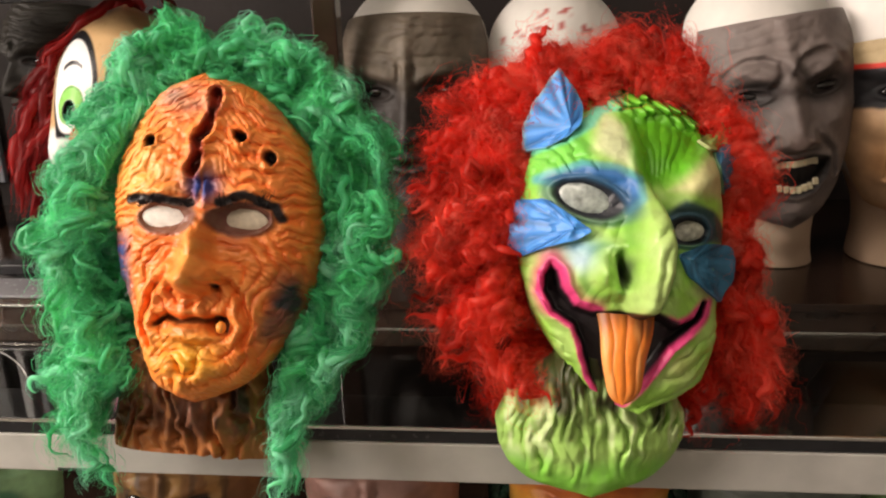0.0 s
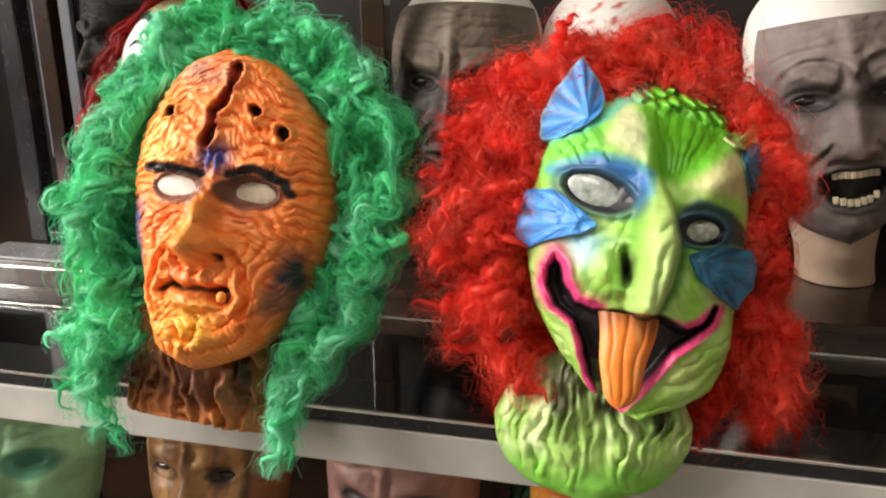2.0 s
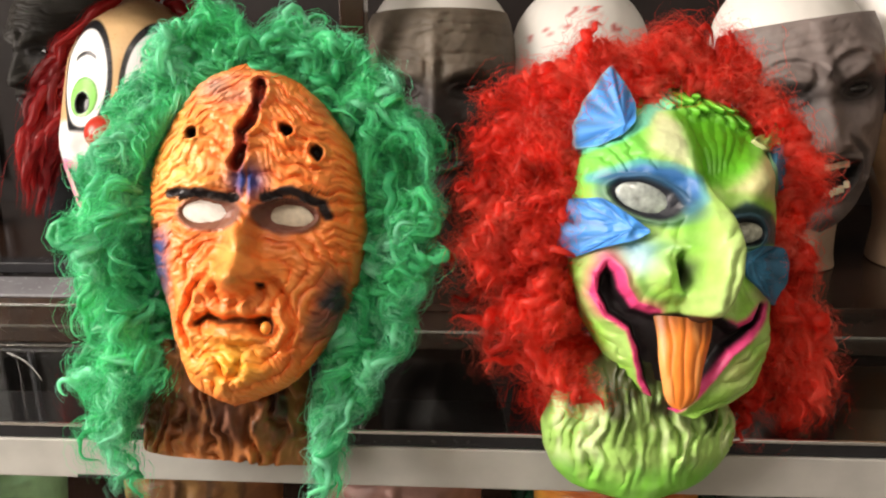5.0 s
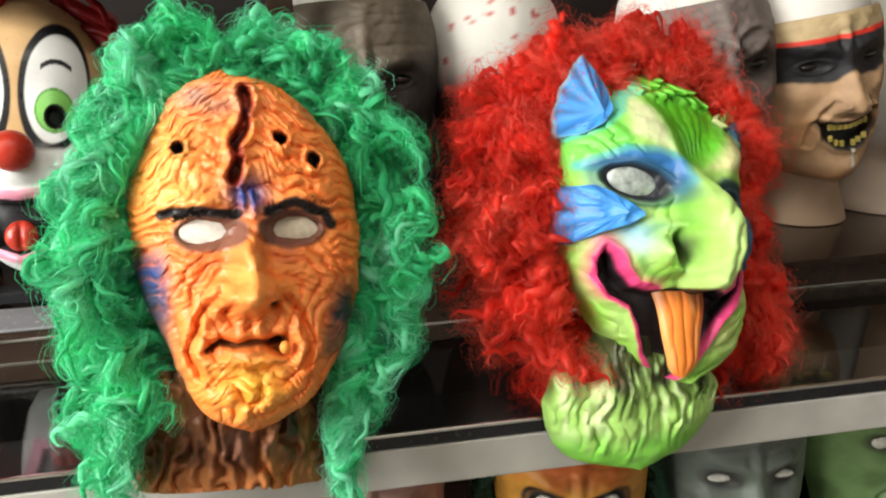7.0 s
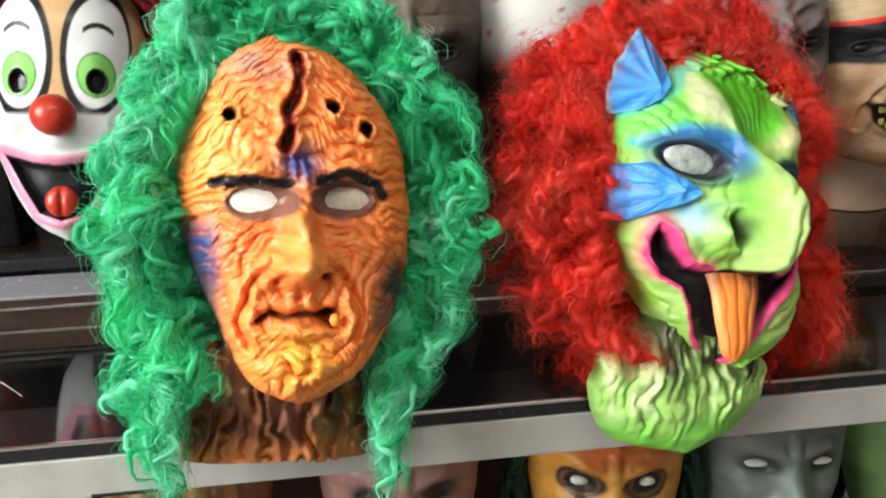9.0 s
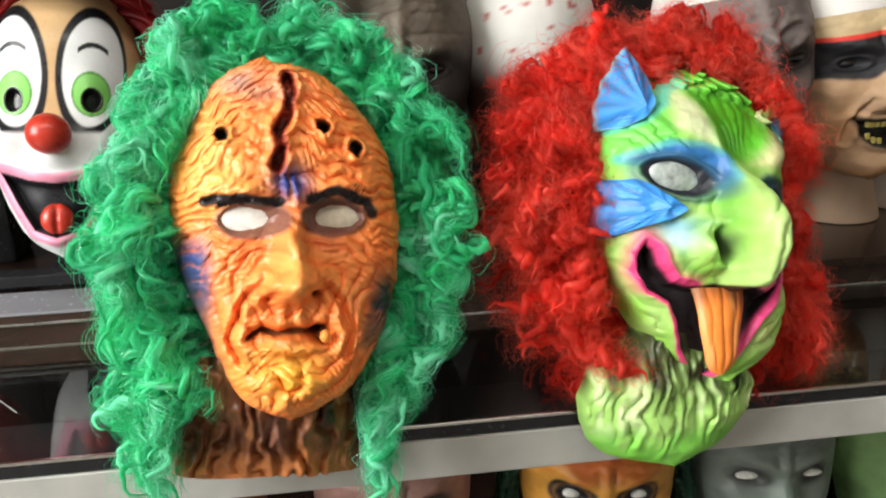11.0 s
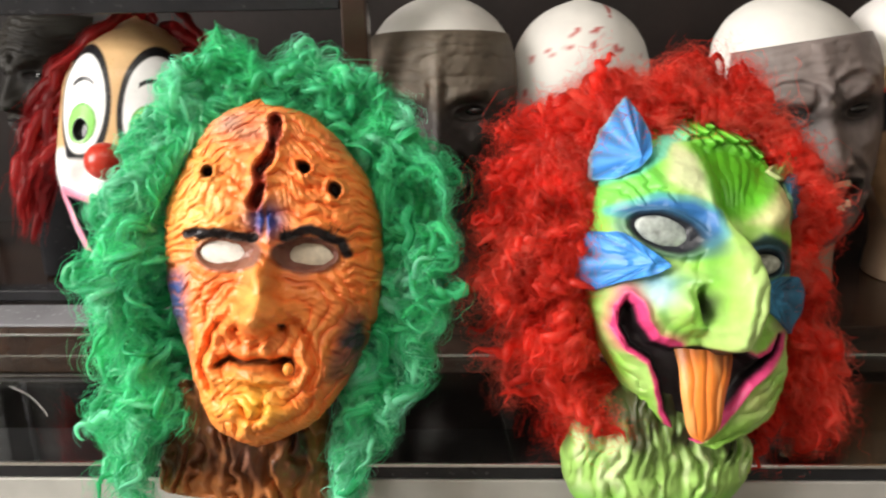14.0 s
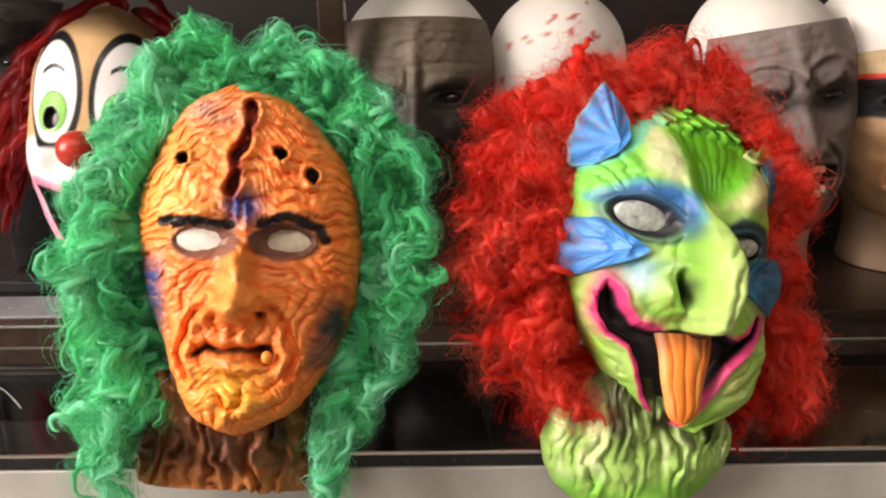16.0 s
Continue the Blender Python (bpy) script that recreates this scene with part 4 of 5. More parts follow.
        # rib shading in the colour: valleys darker, crests lighter
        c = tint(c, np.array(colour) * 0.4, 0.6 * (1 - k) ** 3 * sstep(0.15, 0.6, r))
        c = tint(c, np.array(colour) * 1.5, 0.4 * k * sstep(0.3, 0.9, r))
        c = tint(c, edge, sstep(0.90, 1.0, r) * 0.6 + 0 * k)
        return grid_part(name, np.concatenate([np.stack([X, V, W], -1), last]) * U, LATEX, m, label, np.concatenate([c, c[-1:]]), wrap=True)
    blue, pale, teal = (0.05, 0.27, 0.70), (0.26, 0.58, 0.50), (0.03, 0.17, 0.30)
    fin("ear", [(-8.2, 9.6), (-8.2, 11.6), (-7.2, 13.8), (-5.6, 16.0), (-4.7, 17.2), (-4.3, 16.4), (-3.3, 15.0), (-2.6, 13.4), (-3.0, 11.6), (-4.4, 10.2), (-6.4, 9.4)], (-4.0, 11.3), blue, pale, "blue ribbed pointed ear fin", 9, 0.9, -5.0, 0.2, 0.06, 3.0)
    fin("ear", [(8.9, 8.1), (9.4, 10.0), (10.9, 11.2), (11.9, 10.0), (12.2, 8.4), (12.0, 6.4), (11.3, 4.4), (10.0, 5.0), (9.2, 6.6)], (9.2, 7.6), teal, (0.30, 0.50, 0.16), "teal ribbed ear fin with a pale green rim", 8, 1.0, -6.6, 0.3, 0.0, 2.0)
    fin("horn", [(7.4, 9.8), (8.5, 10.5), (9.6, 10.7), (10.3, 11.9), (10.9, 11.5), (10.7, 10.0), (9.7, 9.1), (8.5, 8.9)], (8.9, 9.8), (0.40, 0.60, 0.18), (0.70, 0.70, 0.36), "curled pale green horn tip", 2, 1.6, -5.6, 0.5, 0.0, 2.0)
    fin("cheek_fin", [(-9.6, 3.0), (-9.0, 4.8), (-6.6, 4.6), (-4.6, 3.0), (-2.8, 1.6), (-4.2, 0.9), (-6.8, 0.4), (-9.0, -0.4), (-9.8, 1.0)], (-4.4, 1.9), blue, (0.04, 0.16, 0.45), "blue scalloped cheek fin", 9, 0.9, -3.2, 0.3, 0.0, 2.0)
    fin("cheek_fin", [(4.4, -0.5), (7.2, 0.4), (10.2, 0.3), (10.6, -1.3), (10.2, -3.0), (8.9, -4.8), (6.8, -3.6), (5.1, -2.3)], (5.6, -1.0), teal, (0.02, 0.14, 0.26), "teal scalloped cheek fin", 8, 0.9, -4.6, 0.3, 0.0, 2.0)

    # tongue
    t, s = np.linspace(0, 1, 60)[:, None], np.linspace(-1, 1, 60)[None, :]
    half = (2.5 - 1.25 * t) * np.sqrt(np.maximum(1 - np.maximum(t - 0.80, 0) ** 2 / 0.0405, 0))
    X = -0.05 - 0.55 * t + half * s + 0.08 * np.sin(t * 9)
    V = -5.5 - 7.7 * t - 0.25 * s * (1 - t)
    W = -0.6 + 0.95 * np.sin(t * 2.6) - 0.45 * t + 0.85 * np.sqrt(np.maximum(1 - s * s, 0)) * (1 - 0.3 * t)
    fold = ridges(s * 11.5 + 1.0 * fbm(X * 0.8, V * 0.25, 7), 0.7)
    W = W + 0.16 * fold * sstep(1, 0.6, np.abs(s) + 0 * t) * sstep(1.0, 0.8, t)
    c = np.broadcast_to(np.array((0.88, 0.24, 0.035)), X.shape + (3,)).copy()
    c = tint(c, (0.92, 0.42, 0.14), 0.7 * sstep(-0.1, 0.5, fbm(X * 1.2, V * 0.22, 9)))
    # darker towards the root
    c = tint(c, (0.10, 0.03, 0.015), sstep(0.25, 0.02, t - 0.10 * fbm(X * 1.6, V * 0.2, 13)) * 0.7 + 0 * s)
    # groove shade put into the colour
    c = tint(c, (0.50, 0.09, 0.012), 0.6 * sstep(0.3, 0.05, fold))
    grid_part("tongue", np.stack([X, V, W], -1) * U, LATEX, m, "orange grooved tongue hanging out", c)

    # neck
    nhw = table((-22.6, 0.6), (-22.2, 3.6), (-21.2, 6.0), (-19.5, 7.6), (-17.5, 8.5), (-15, 8.8), (-12.5, 7.6), (-10.5, 5.4), (-9, 3.0))
    def nsculpt(X, V):
        ph = (X + 0.9 * fbm(X * 0.3, V * 0.3, 91)) * 6.283 / 1.2
        amp = sstep(-21.0, -15.0, V + 1.6 * fbm(X * 0.5, V * 0.1, 92))
        d = (ridges(ph + 2.2 * fbm(X * 0.4, V * 0.35, 93), 0.75) - 0.5) * 0.75 * amp * (0.7 + 0.9 * fbm(X * 0.6, V * 0.4, 95)) + 0.45 * amp * fbm(X * 0.6, V * 0.35, 98) + 0.22 * fbm(X * 0.35, V * 0.35, 96)
        return d, (0 * X, 0 * X)
    def npaint(X, V):
        n = fbm(X * 0.9, V * 0.3, 97)
        c = np.broadcast_to(np.array((0.36, 0.62, 0.15)), X.shape + (3,)).copy()
        c = tint(c, (0.64, 0.78, 0.40), sstep(-0.1, 0.6, n) * 0.8)
        c = tint(c, (0.20, 0.66, 0.06), sstep(-17.6, -20.2, V - 1.2 * n) * 0.85)
        # darker towards the chin, in uneven streaks
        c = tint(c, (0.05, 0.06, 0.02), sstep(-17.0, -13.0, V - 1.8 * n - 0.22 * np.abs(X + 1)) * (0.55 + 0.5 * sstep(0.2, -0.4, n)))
        return c
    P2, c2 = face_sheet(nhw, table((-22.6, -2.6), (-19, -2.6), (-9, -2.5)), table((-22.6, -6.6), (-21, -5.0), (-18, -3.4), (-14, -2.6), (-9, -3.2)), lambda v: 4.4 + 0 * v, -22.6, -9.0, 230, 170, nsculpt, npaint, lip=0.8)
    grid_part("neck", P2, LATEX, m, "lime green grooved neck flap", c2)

    left = table((-17, 12.5), (-12, 16.5), (-6, 21.0), (0, 20.0), (3, 19.6), (7, 18.6), (12, 19.0), (14, 18.0), (18, 12.5), (22, 5.0))
    right = table((-20, 15.0), (-15, 16.0), (-8, 12.6), (0, 11.8), (5, 10.8), (7.5, 14.0), (9, 11.5), (13, 8.6), (18, 6.5), (22, 4.0))

    def push(p):
        q = float(np.clip(p[1], -14, 15.6))
        h, c = float(hw(q)), float(cx(q))
        d = p[0] - c
        lim = h + 0.2
        if -13 < p[1] < 14 and abs(d) < lim and p[2] > -6.0:
            p[0] = c + math.copysign(abs(d) + min(0.4, lim - abs(d)), d)
        d = p[0] - c
        out = float((left if d < 0 else right)(p[1])) * (1.0 + 0.08 * math.sin(1.05 * p[1] + (0.5 if d < 0 else 2.4)) + 0.05 * math.sin(2.3 * p[1] + d * 0.1))
        if abs(d) > out:
            p[0] -= math.copysign(min(0.6, 0.5 * (abs(d) - out)), d)
        top = 20.0 + 1.3 * math.sin(0.75 * p[0] - 1.0) + 0.6 * math.sin(1.9 * p[0])
        if p[1] > top:
            p[1] -= 0.5 * (p[1] - top)
        if p[1] < -14.0 and d < 0:
            p[1] += 0.5 * (-14.0 - p[1])
        p[2] = min(max(p[2], -11.0), -2.6 if p[1] < 8 and d < 0 else -6.0)
        return p

    def root(rng):
        a = rng.uniform(-128, 125)
        r = radians(a)
        v = 3 + 12.3 * math.cos(r) if abs(a) < 90 else 3 - 13 * (abs(a) - 90) / 37
        q = float(np.clip(v, -13, 15.4))
        x = float(cx(q)) + math.copysign(float(hw(q)), a) * (min(1, abs(math.sin(r)) * 1.5) if abs(a) < 42 else 1)
        w = -7.6 + rng.uniform(-2.4, 1.8)
        k = rng.uniform(0.8, 2.2) if a < 0 else rng.uniform(0.4, 1.4)
        d = np.array((math.sin(r) * k, max(math.cos(r), -0.4) * (1.0 if abs(a) < 60 else 0.4), rng.uniform(-0.2, 0.4)))
        return (x, v, w), d + rng.normal(0, 0.35, 3)
    cols = [(0.82, 0.055, 0.032), (0.88, 0.078, 0.048), (0.76, 0.042, 0.026), (0.94, 0.14, 0.095)]
    G = guides(330, 34, clumped(root, 40, 0.7, 0.72, 73), (5, 15), 0.13, push, 23, 0.24)

    def low_root(rng):
        return (rng.uniform(7.5, 12.5), rng.uniform(-9, -4), -8.0 + rng.uniform(-1.5, 1.0)), np.array((0.35, -1.0, 0.1)) + rng.normal(0, 0.2, 3)
    def side_root(rng):
        return (rng.uniform(-9.5, -6.0), rng.uniform(2, 14), -7.0 + rng.uniform(-2.0, 1.8)), np.array((-1.0, rng.uniform(0.0, 0.7), 0.1)) + rng.normal(0, 0.25, 3)
    G += guides(48, 34, side_root, (7, 14), 0.10, push, 27, 0.22)
    G += guides(26, 34, low_root, (5, 13), 0.2, push, 29, 0.2)
    v, f, c = wig(G, (0.34, 0.70), (0.30, 0.75), (1.8, 3.6), 42, 0.66, 0.021, 0.16, cols, 24, sides=7, ragged=0.3, strand_shade=1.3, loose_share=0.3)
    link("wig", mesh_from("wig", v, f, RED_HAIR, True, c), m, "frizzy bright red curly synthetic wig")
    return m


troll()

# ---- black framed niche at the back ----
fr = thing("niche_frame", pose(0, 0, 0), "black lacquered frame standing on the dark platform with grey sill", "frame")
part("stile", box_bm(-0.680, -0.655, 0.888, 0.914, 1.0262, 1.40, 0.002), BLACK_LACQUER, fr)
part("stile", box_bm(-0.232, -0.206, 0.888, 0.914, 1.0262, 1.40, 0.002), DARK_WOOD, fr)
part("rail", box_bm(-0.654, -0.233, 0.890, 0.912, 1.336, 1.40, 0.002), BLACK_LACQUER, fr)
part("bottom_rail", box_bm(-0.654, -0.233, 0.890, 0.912, 1.0262, 1.040, 0.002), BLACK_LACQUER, fr)
part("sill", box_bm(-0.715, -0.206, 0.831, 0.887, 1.0204, 1.0240, 0.0012), SILL_GREY, fr, "grey satin sill catching daylight")
# added strip that imitates the highlight on the platform edge
part("platform_glint", box_bm(-1.40, -0.206, 0.8262, 0.8297, 1.0120, 1.0150, 0.0006), STEEL, fr, "thin bright strip standing in for the highlight along the platform edge")
tagged(part("wall_panel", box_bm(-0.905, -0.835, 1.226, 1.238, 1.06, 1.70, 0.002), PANEL, None), "blue-grey upright panel fixed to the cabinet back", "panel")
tagged(part("post", box_bm(-0.80, -0.775, 1.10, 1.125, 1.0205, 1.9495, 0.002), DARK_WOOD, None), "dark wooden post on the raised platform", "post")

# ---- heads on the raised platform ----
def revolve(rows, n=72, wc=0.0):
    k = np.linspace(0, 2 * PI, n, endpoint=False)
    P = [np.stack([rx * np.sin(k), np.full(n, v), w + ry * np.cos(k)], -1) for v, rx, ry, w in rows]
    return np.array(P)


def foam_head(origin, yaw, label, flare=7.2, slim=1.0, colour=(0.68, 0.66, 0.62), neck_or_shade_colour=(0.50, 0.37, 0.27), spots=None, seed=1, neck_or_shade_line=(-8, -11), roll=0):
    rx = table((-19.9, flare), (-18.5, flare * 0.97), (-16, 5.9 + 0.5 * (flare - 7.2)), (-13, 5.5), (-10, 6.3), (-7, 7.7), (-2, 9.2), (3, 9.9), (8, 9.8), (11, 9.0), (13.5, 7.2), (15.3, 4.8), (16.3, 2.4), (16.7, 0.1))
    ry = table((-19.9, flare), (-18.5, flare * 0.97), (-16, 6.0), (-13, 5.6), (-10, 6.6), (-7, 7.6), (-2, 9.0), (3, 9.8), (8, 9.8), (11, 9.1), (13.5, 7.4), (15.3, 5.0), (16.3, 2.5), (16.7, 0.1))
    v = np.concatenate([[-19.9, -19.85], np.linspace(-19.7, 13, 70), 13 + 3.7 * np.sin(np.linspace(0.03, 1, 34) * PI / 2)])
    rows = [(q, float(rx(q)), float(ry(q)), -5.4 + 0.3 * float(sstep(-12, -4, np.array(q)))) for q in v]
    rows[0] = (-19.9, 0.01, 0.01, -5.4)
    low = (1.0206 - origin[2]) / U / -19.9
    rows = [(q * low if q < -14 else q * (1 + (low - 1) * (max(-q, 8) - 8) / 6), a, b, w) for q, a, b, w in rows]
    P = revolve(rows)
    P[..., 0] *= slim
    P[..., 2] *= slim
    X, V, W = P[..., 0], P[..., 1], P[..., 2]
    nose = bump(X, V, 0, -2.0, 1.1, 2.2, 1.4) * (W > 0)
    P[..., 2] = W + nose + 0.05 * fbm(X * 0.9, V * 0.9 + W, seed)
    c = np.broadcast_to(np.array(colour), P.shape).copy()
    # colour of the lower part: a neck tone, and painted shade on head_a and head_b
    c = tint(c, neck_or_shade_colour, sstep(*neck_or_shade_line, V))
    if spots:
        q = fbm(X * 1.1 + seed, V * 1.1 + W * 0.3, 200 + seed, 3)
        c = tint(c, spots, sstep(0.86, 0.96, q + 0.30 * np.exp(-((X - 1) / 4) ** 2 - ((V - 12) / 2.5) ** 2)) * (W > -6) * 0.9)
    P[..., 0] -= math.tan(radians(roll)) * P[..., 1]
    m = facing(origin, yaw, 0)
    ob = grid_part("mannequin_head", P * U, FOAM, None, "", c, wrap=True)
    ob.matrix_world = m
    return tagged(ob, label, "mannequin head", "heads on the raised platform")


WORN = dict(hw=table((-14.2, 0.8), (-13.6, 3.8), (-12, 6.0), (-9, 7.6), (-5, 8.9), (0, 9.9), (5, 10.25), (8, 10.1), (10, 9.65), (12, 8.9), (14, 7.4)),
            wf=table((-14.2, 3.2), (-13, 5.0), (-10, 6.0), (-5, 6.3), (0, 6.2), (4, 6.2), (8, 5.5), (11, 4.5), (14, 2.4)))


def worn_mask(name, origin, yaw, top, smax, colour, label, mouth=None, teeth=True, extra_paint=None, extra_sculpt=None, wrinkle=0.35, seed=1, dark=(0.02, 0.017, 0.017),
              group="masks on mannequin heads", tooth_colour=(0.62, 0.55, 0.38), ns=130, nv=170, lean=0.0, brow=1.0, eye_w=1.0, mat=None, size=1.0, roll=0):
    """A latex face pulled over a head, cut off straight across the forehead."""
    m = thing(name, facing(origin, yaw, lean, roll) @ Matrix.Diagonal((size, size, size, 1)), label, "mask", group)
    hw, wf = WORN["hw"], WORN["wf"]
    s = np.linspace(-smax, smax, ns)[None, :]
    t = np.linspace(0, 1, nv)[:, None]
    topv = top - 0.06 * (s * 10) ** 2 * 0.25
    V = -14.2 + (topv + 14.2) * t ** 0.95
    X = hw(V) * np.sin(s * PI / 2)
    W = wf(V) - 10.2 * (1 - np.cos(s * PI / 2)) + 0.35
    d = np.zeros_like(X)
    t1 = sstep(4.5, -2.6, V)
    d += np.exp(-(X / (0.9 + 0.9 * t1)) ** 2) * (0.4 + 2.6 * t1) * sstep(-4.4, -3.0, V)
    d += bump(X, V, -1.7, -2.4, 0.9, 0.8, 0.8) + bump(X, V, 1.7, -2.4, 0.9, 0.8, 0.8)
    for sg in (-1, 1):
        d -= bump(X, V, sg * 4.0, 2.9, 2.3, 1.5, 1.4)
        d += bump(X, V, sg * 3.6, 5.2, 3.0, 1.0, 0.9 * brow, sg * 14 * brow) + bump(X, V, sg * 5.6, -0.6, 2.0, 1.6, 0.7)
        ring = np.hypot((X - sg * 4.0) / 1.7, (V - 2.8) / 0.75)
        d += 0.35 * np.exp(-((ring - 1.15) / 0.25) ** 2)
        ld = line_distance(X, V, [(sg * 2.2, -2.0), (sg * 4.6, -4.6), (sg * 5.0, -7.6)])
        d += 0.4 * np.exp(-((ld - 0.7) / 0.5) ** 2) - 0.45 * np.exp(-(ld / 0.35) ** 2)
    fore = sstep(5.0, 7.0, V)
    d += fore * wrinkle * ridges((V + 0.12 * np.abs(X) + 0.9 * fbm(X * 0.22, V * 0.3, seed)) * 4.6, 0.7)
    d += bump(X, V, -0.9, 5.6, 0.35, 1.2, -0.5) + bump(X, V, 0.9, 5.6, 0.35, 1.2, -0.5) + bump(X, V, 0, 5.8, 0.5, 1.0, 0.4)
    d += 0.10 * fbm(X * 0.9, V * 0.9, seed + 3) + bump(X, V, 0, -11.4, 2.2, 1.5, 0.9)
    c = np.broadcast_to(np.array(colour), X.shape + (3,)).copy()
    n = fbm(X * 0.35, V * 0.35, seed + 7)
    c = tint(c, np.array(colour) * 0.6, 0.5 * sstep(0.0, 0.7, n))
    # eye socket shade put into the colour; eye_w widens it
    for sg in (-1, 1):
        ring = np.hypot((X - sg * 4.0) / (2.6 * eye_w), (V - 2.9) / (1.4 * eye_w))
        c = tint(c, dark, sstep(1.5, 0.6, ring) * 0.9)
    c = tint(c, dark, np.exp(-((np.abs(X) - 0.9) / 0.4) ** 2 - ((V + 3.5) / 0.35) ** 2) * 0.8)
    if mouth:
        md = polygon_distance(X, V, mouth)
        d += 0.5 * np.exp(-((md - 0.5) / 0.45) ** 2) - 1.6 * sstep(0.1, -0.5, md)
        c = tint(c, dark, sstep(0.75, 0.2, md))
    if extra_sculpt:
        d += extra_sculpt(X, V)
    if extra_paint:
        c = extra_paint(c, X, V, n)
    edge = np.minimum(1, np.minimum((1 - np.abs(s) / smax) / 0.04, (1 - t) / 0.02 + 0.1))
    P = np.stack([X, V, W + d * edge], -1)
    lip = P[-1:].copy()
    lip[..., 2] -= 0.6
    P, c = np.concatenate([P, lip]), np.concatenate([c, c[-1:]])
    grid_part("face", P * U, mat or MATTE_LATEX, m, "", c)
    if name in ("grimacing_mask", "masked_villain_mask", "wrinkled_mask", "goblin_mask", "brown_mask"):
        for sg in (-1, 1):
            almond("eye", sg * 4.0 - 1.5, 2.85, sg * 4.0 + 1.5, 2.85, 0.55, surface_at(P * U, sg * 4.0, 2.85) + 0.05, EYE_BLACK, m, "glossy black eye", 0.3)
    if mouth and teeth:
        xs = [p[0] for p in mouth]
        x0, x1 = min(xs), max(xs)
        ym = {sg: max(p[1] for p in mouth) if sg > 0 else min(p[1] for p in mouth) for sg in (-1, 1)}
        tm = material("yellowed_teeth", tooth_colour, 0.35, vary=0.25, scale=120)
        for sg, cnt in ((1, 8), (-1, 7)):
            for k in range(cnt):
                x = x0 + (x1 - x0) * (0.16 + 0.68 * (k + 0.5) / cnt)
                col = [p for p in mouth]
                # height of the lip edge at this x
                ys = []
                for (ax, ay), (bx, by) in zip(col, col[1:] + col[:1]):
                    if (ax - x) * (bx - x) < 0:
                        ys.append(ay + (by - ay) * (x - ax) / (bx - ax))
                if len(ys) < 2:
                    continue
                y = (max(ys) - 0.38) if sg > 0 else (min(ys) + 0.42)
                wz = surface_at(P * U, x, max(ys) + 0.9) - 0.75
                bm = box_bm(-0.30 * U, 0.30 * U, -0.42 * U, 0.42 * U, -0.25 * U, 0.25 * U, 0.12 * U)
                bmesh.ops.translate(bm, vec=(x * U, y * U, wz * U), verts=bm.verts)
                part("tooth", bm, tm, m)
    return m


def head_c():
    o = (0.252, 0.930, 1.201)
    foam_head(o, 2, "white foam mannequin head under a grey mask", 4.8, roll=8)
    mouth = [(-3.4, -5.6), (-1.6, -4.9), (0.2, -5.0), (2.0, -4.9), (3.7, -5.5), (3.2, -7.4), (1.8, -8.7), (-0.2, -9.0), (-2.0, -8.6), (-3.2, -7.2)]

    def paint(c, X, V, n):
        c = tint(c, (0.24, 0.195, 0.18), sstep(5.5, 8.0, V) * 0.4)
        c = tint(c, (0.14, 0.08, 0.06), np.exp(-(X / 2.2) ** 2 - ((V + 3.0) / 1.3) ** 2) * 0.5)
        return c

    def frown(X, V):
        """Curved folds over pulled-down brows, and a knot between them."""
        d = 0.8 * bump(X, V, 0, 6.2, 1.3, 0.9, 1.0)
        for sg in (-1, 1):
            r = np.hypot(X - sg * 3.6, (V - 4.4) * 1.25)
            d = d + 0.30 * np.sin(r * 3.4) * np.exp(-((r - 3.2) / 1.6) ** 2) * sstep(4.6, 5.6, V)
            d = d - bump(X, V, sg * 1.5, 4.2, 0.5, 1.0, 0.6, sg * 30) + bump(X, V, sg * 3.2, -2.4, 1.2, 1.4, 0.6)
        return d
    worn_mask("grimacing_mask", o, 2, 11.4, 0.70, (0.155, 0.124, 0.115), "grey snarling latex mask with bared yellow teeth over a foam head", mouth, True, paint, frown, 0.10, 3, (0.018, 0.014, 0.014), brow=1.5, eye_w=1.25, size=1.02, roll=8)


def head_d():
    o = (0.393, 0.940, 1.203)
    foam_head(o, 2, "white foam mannequin head with a flesh coloured neck", 6.6, 1.0, (0.78, 0.75, 0.72), (0.47, 0.33, 0.23), None, 5, roll=8)
    mouth = [(-4.2, -4.3), (-2.2, -5.0), (0.0, -5.2), (2.2, -4.9), (4.2, -4.1), (3.6, -6.4), (2.2, -8.0), (0.2, -8.6), (-1.8, -8.0), (-3.4, -6.4)]

    def paint(c, X, V, n):
        c = tint(c, (0.50, 0.25, 0.10), np.exp(-((np.abs(X) - 5.6) / 1.5) ** 2 - ((V + 5.5) / 3.2) ** 2) * 0.75)
        c = tint(c, (0.48, 0.23, 0.09), sstep(-10.5, -13.0, V) * 0.7)
        c = tint(c, (0.48, 0.36, 0.20), sstep(6.4, 6.6, V))
        c = tint(c, (0.014, 0.014, 0.017), sstep(6.4, 6.2, V) * sstep(0.4, 1.0, V + 0.25 * n - 0.10 * (np.abs(X) - 3) + 1.6 * np.exp(-(X / 1.3) ** 2) * -1))
        c = tint(c, (0.62, 0.03, 0.015), sstep(0.34, 0.22, np.abs(V - 6.35 - 0.03 * X)))
        c = tint(c, (0.72, 0.68, 0.60), sstep(0.35, 0.2, np.abs(X - 0.4)) * sstep(-8.6, -8.9, V) * sstep(-11.4, -11.0, V))
        return c
    worn_mask("masked_villain_mask", o, 2, 9.2, 0.80, (0.52, 0.33, 0.19), "tan grinning latex mask with painted black eye band and red line", mouth, True, paint, None, 0.10, 7, (0.014, 0.013, 0.012), tooth_colour=(0.50, 0.40, 0.10), eye_w=0.6, roll=8)


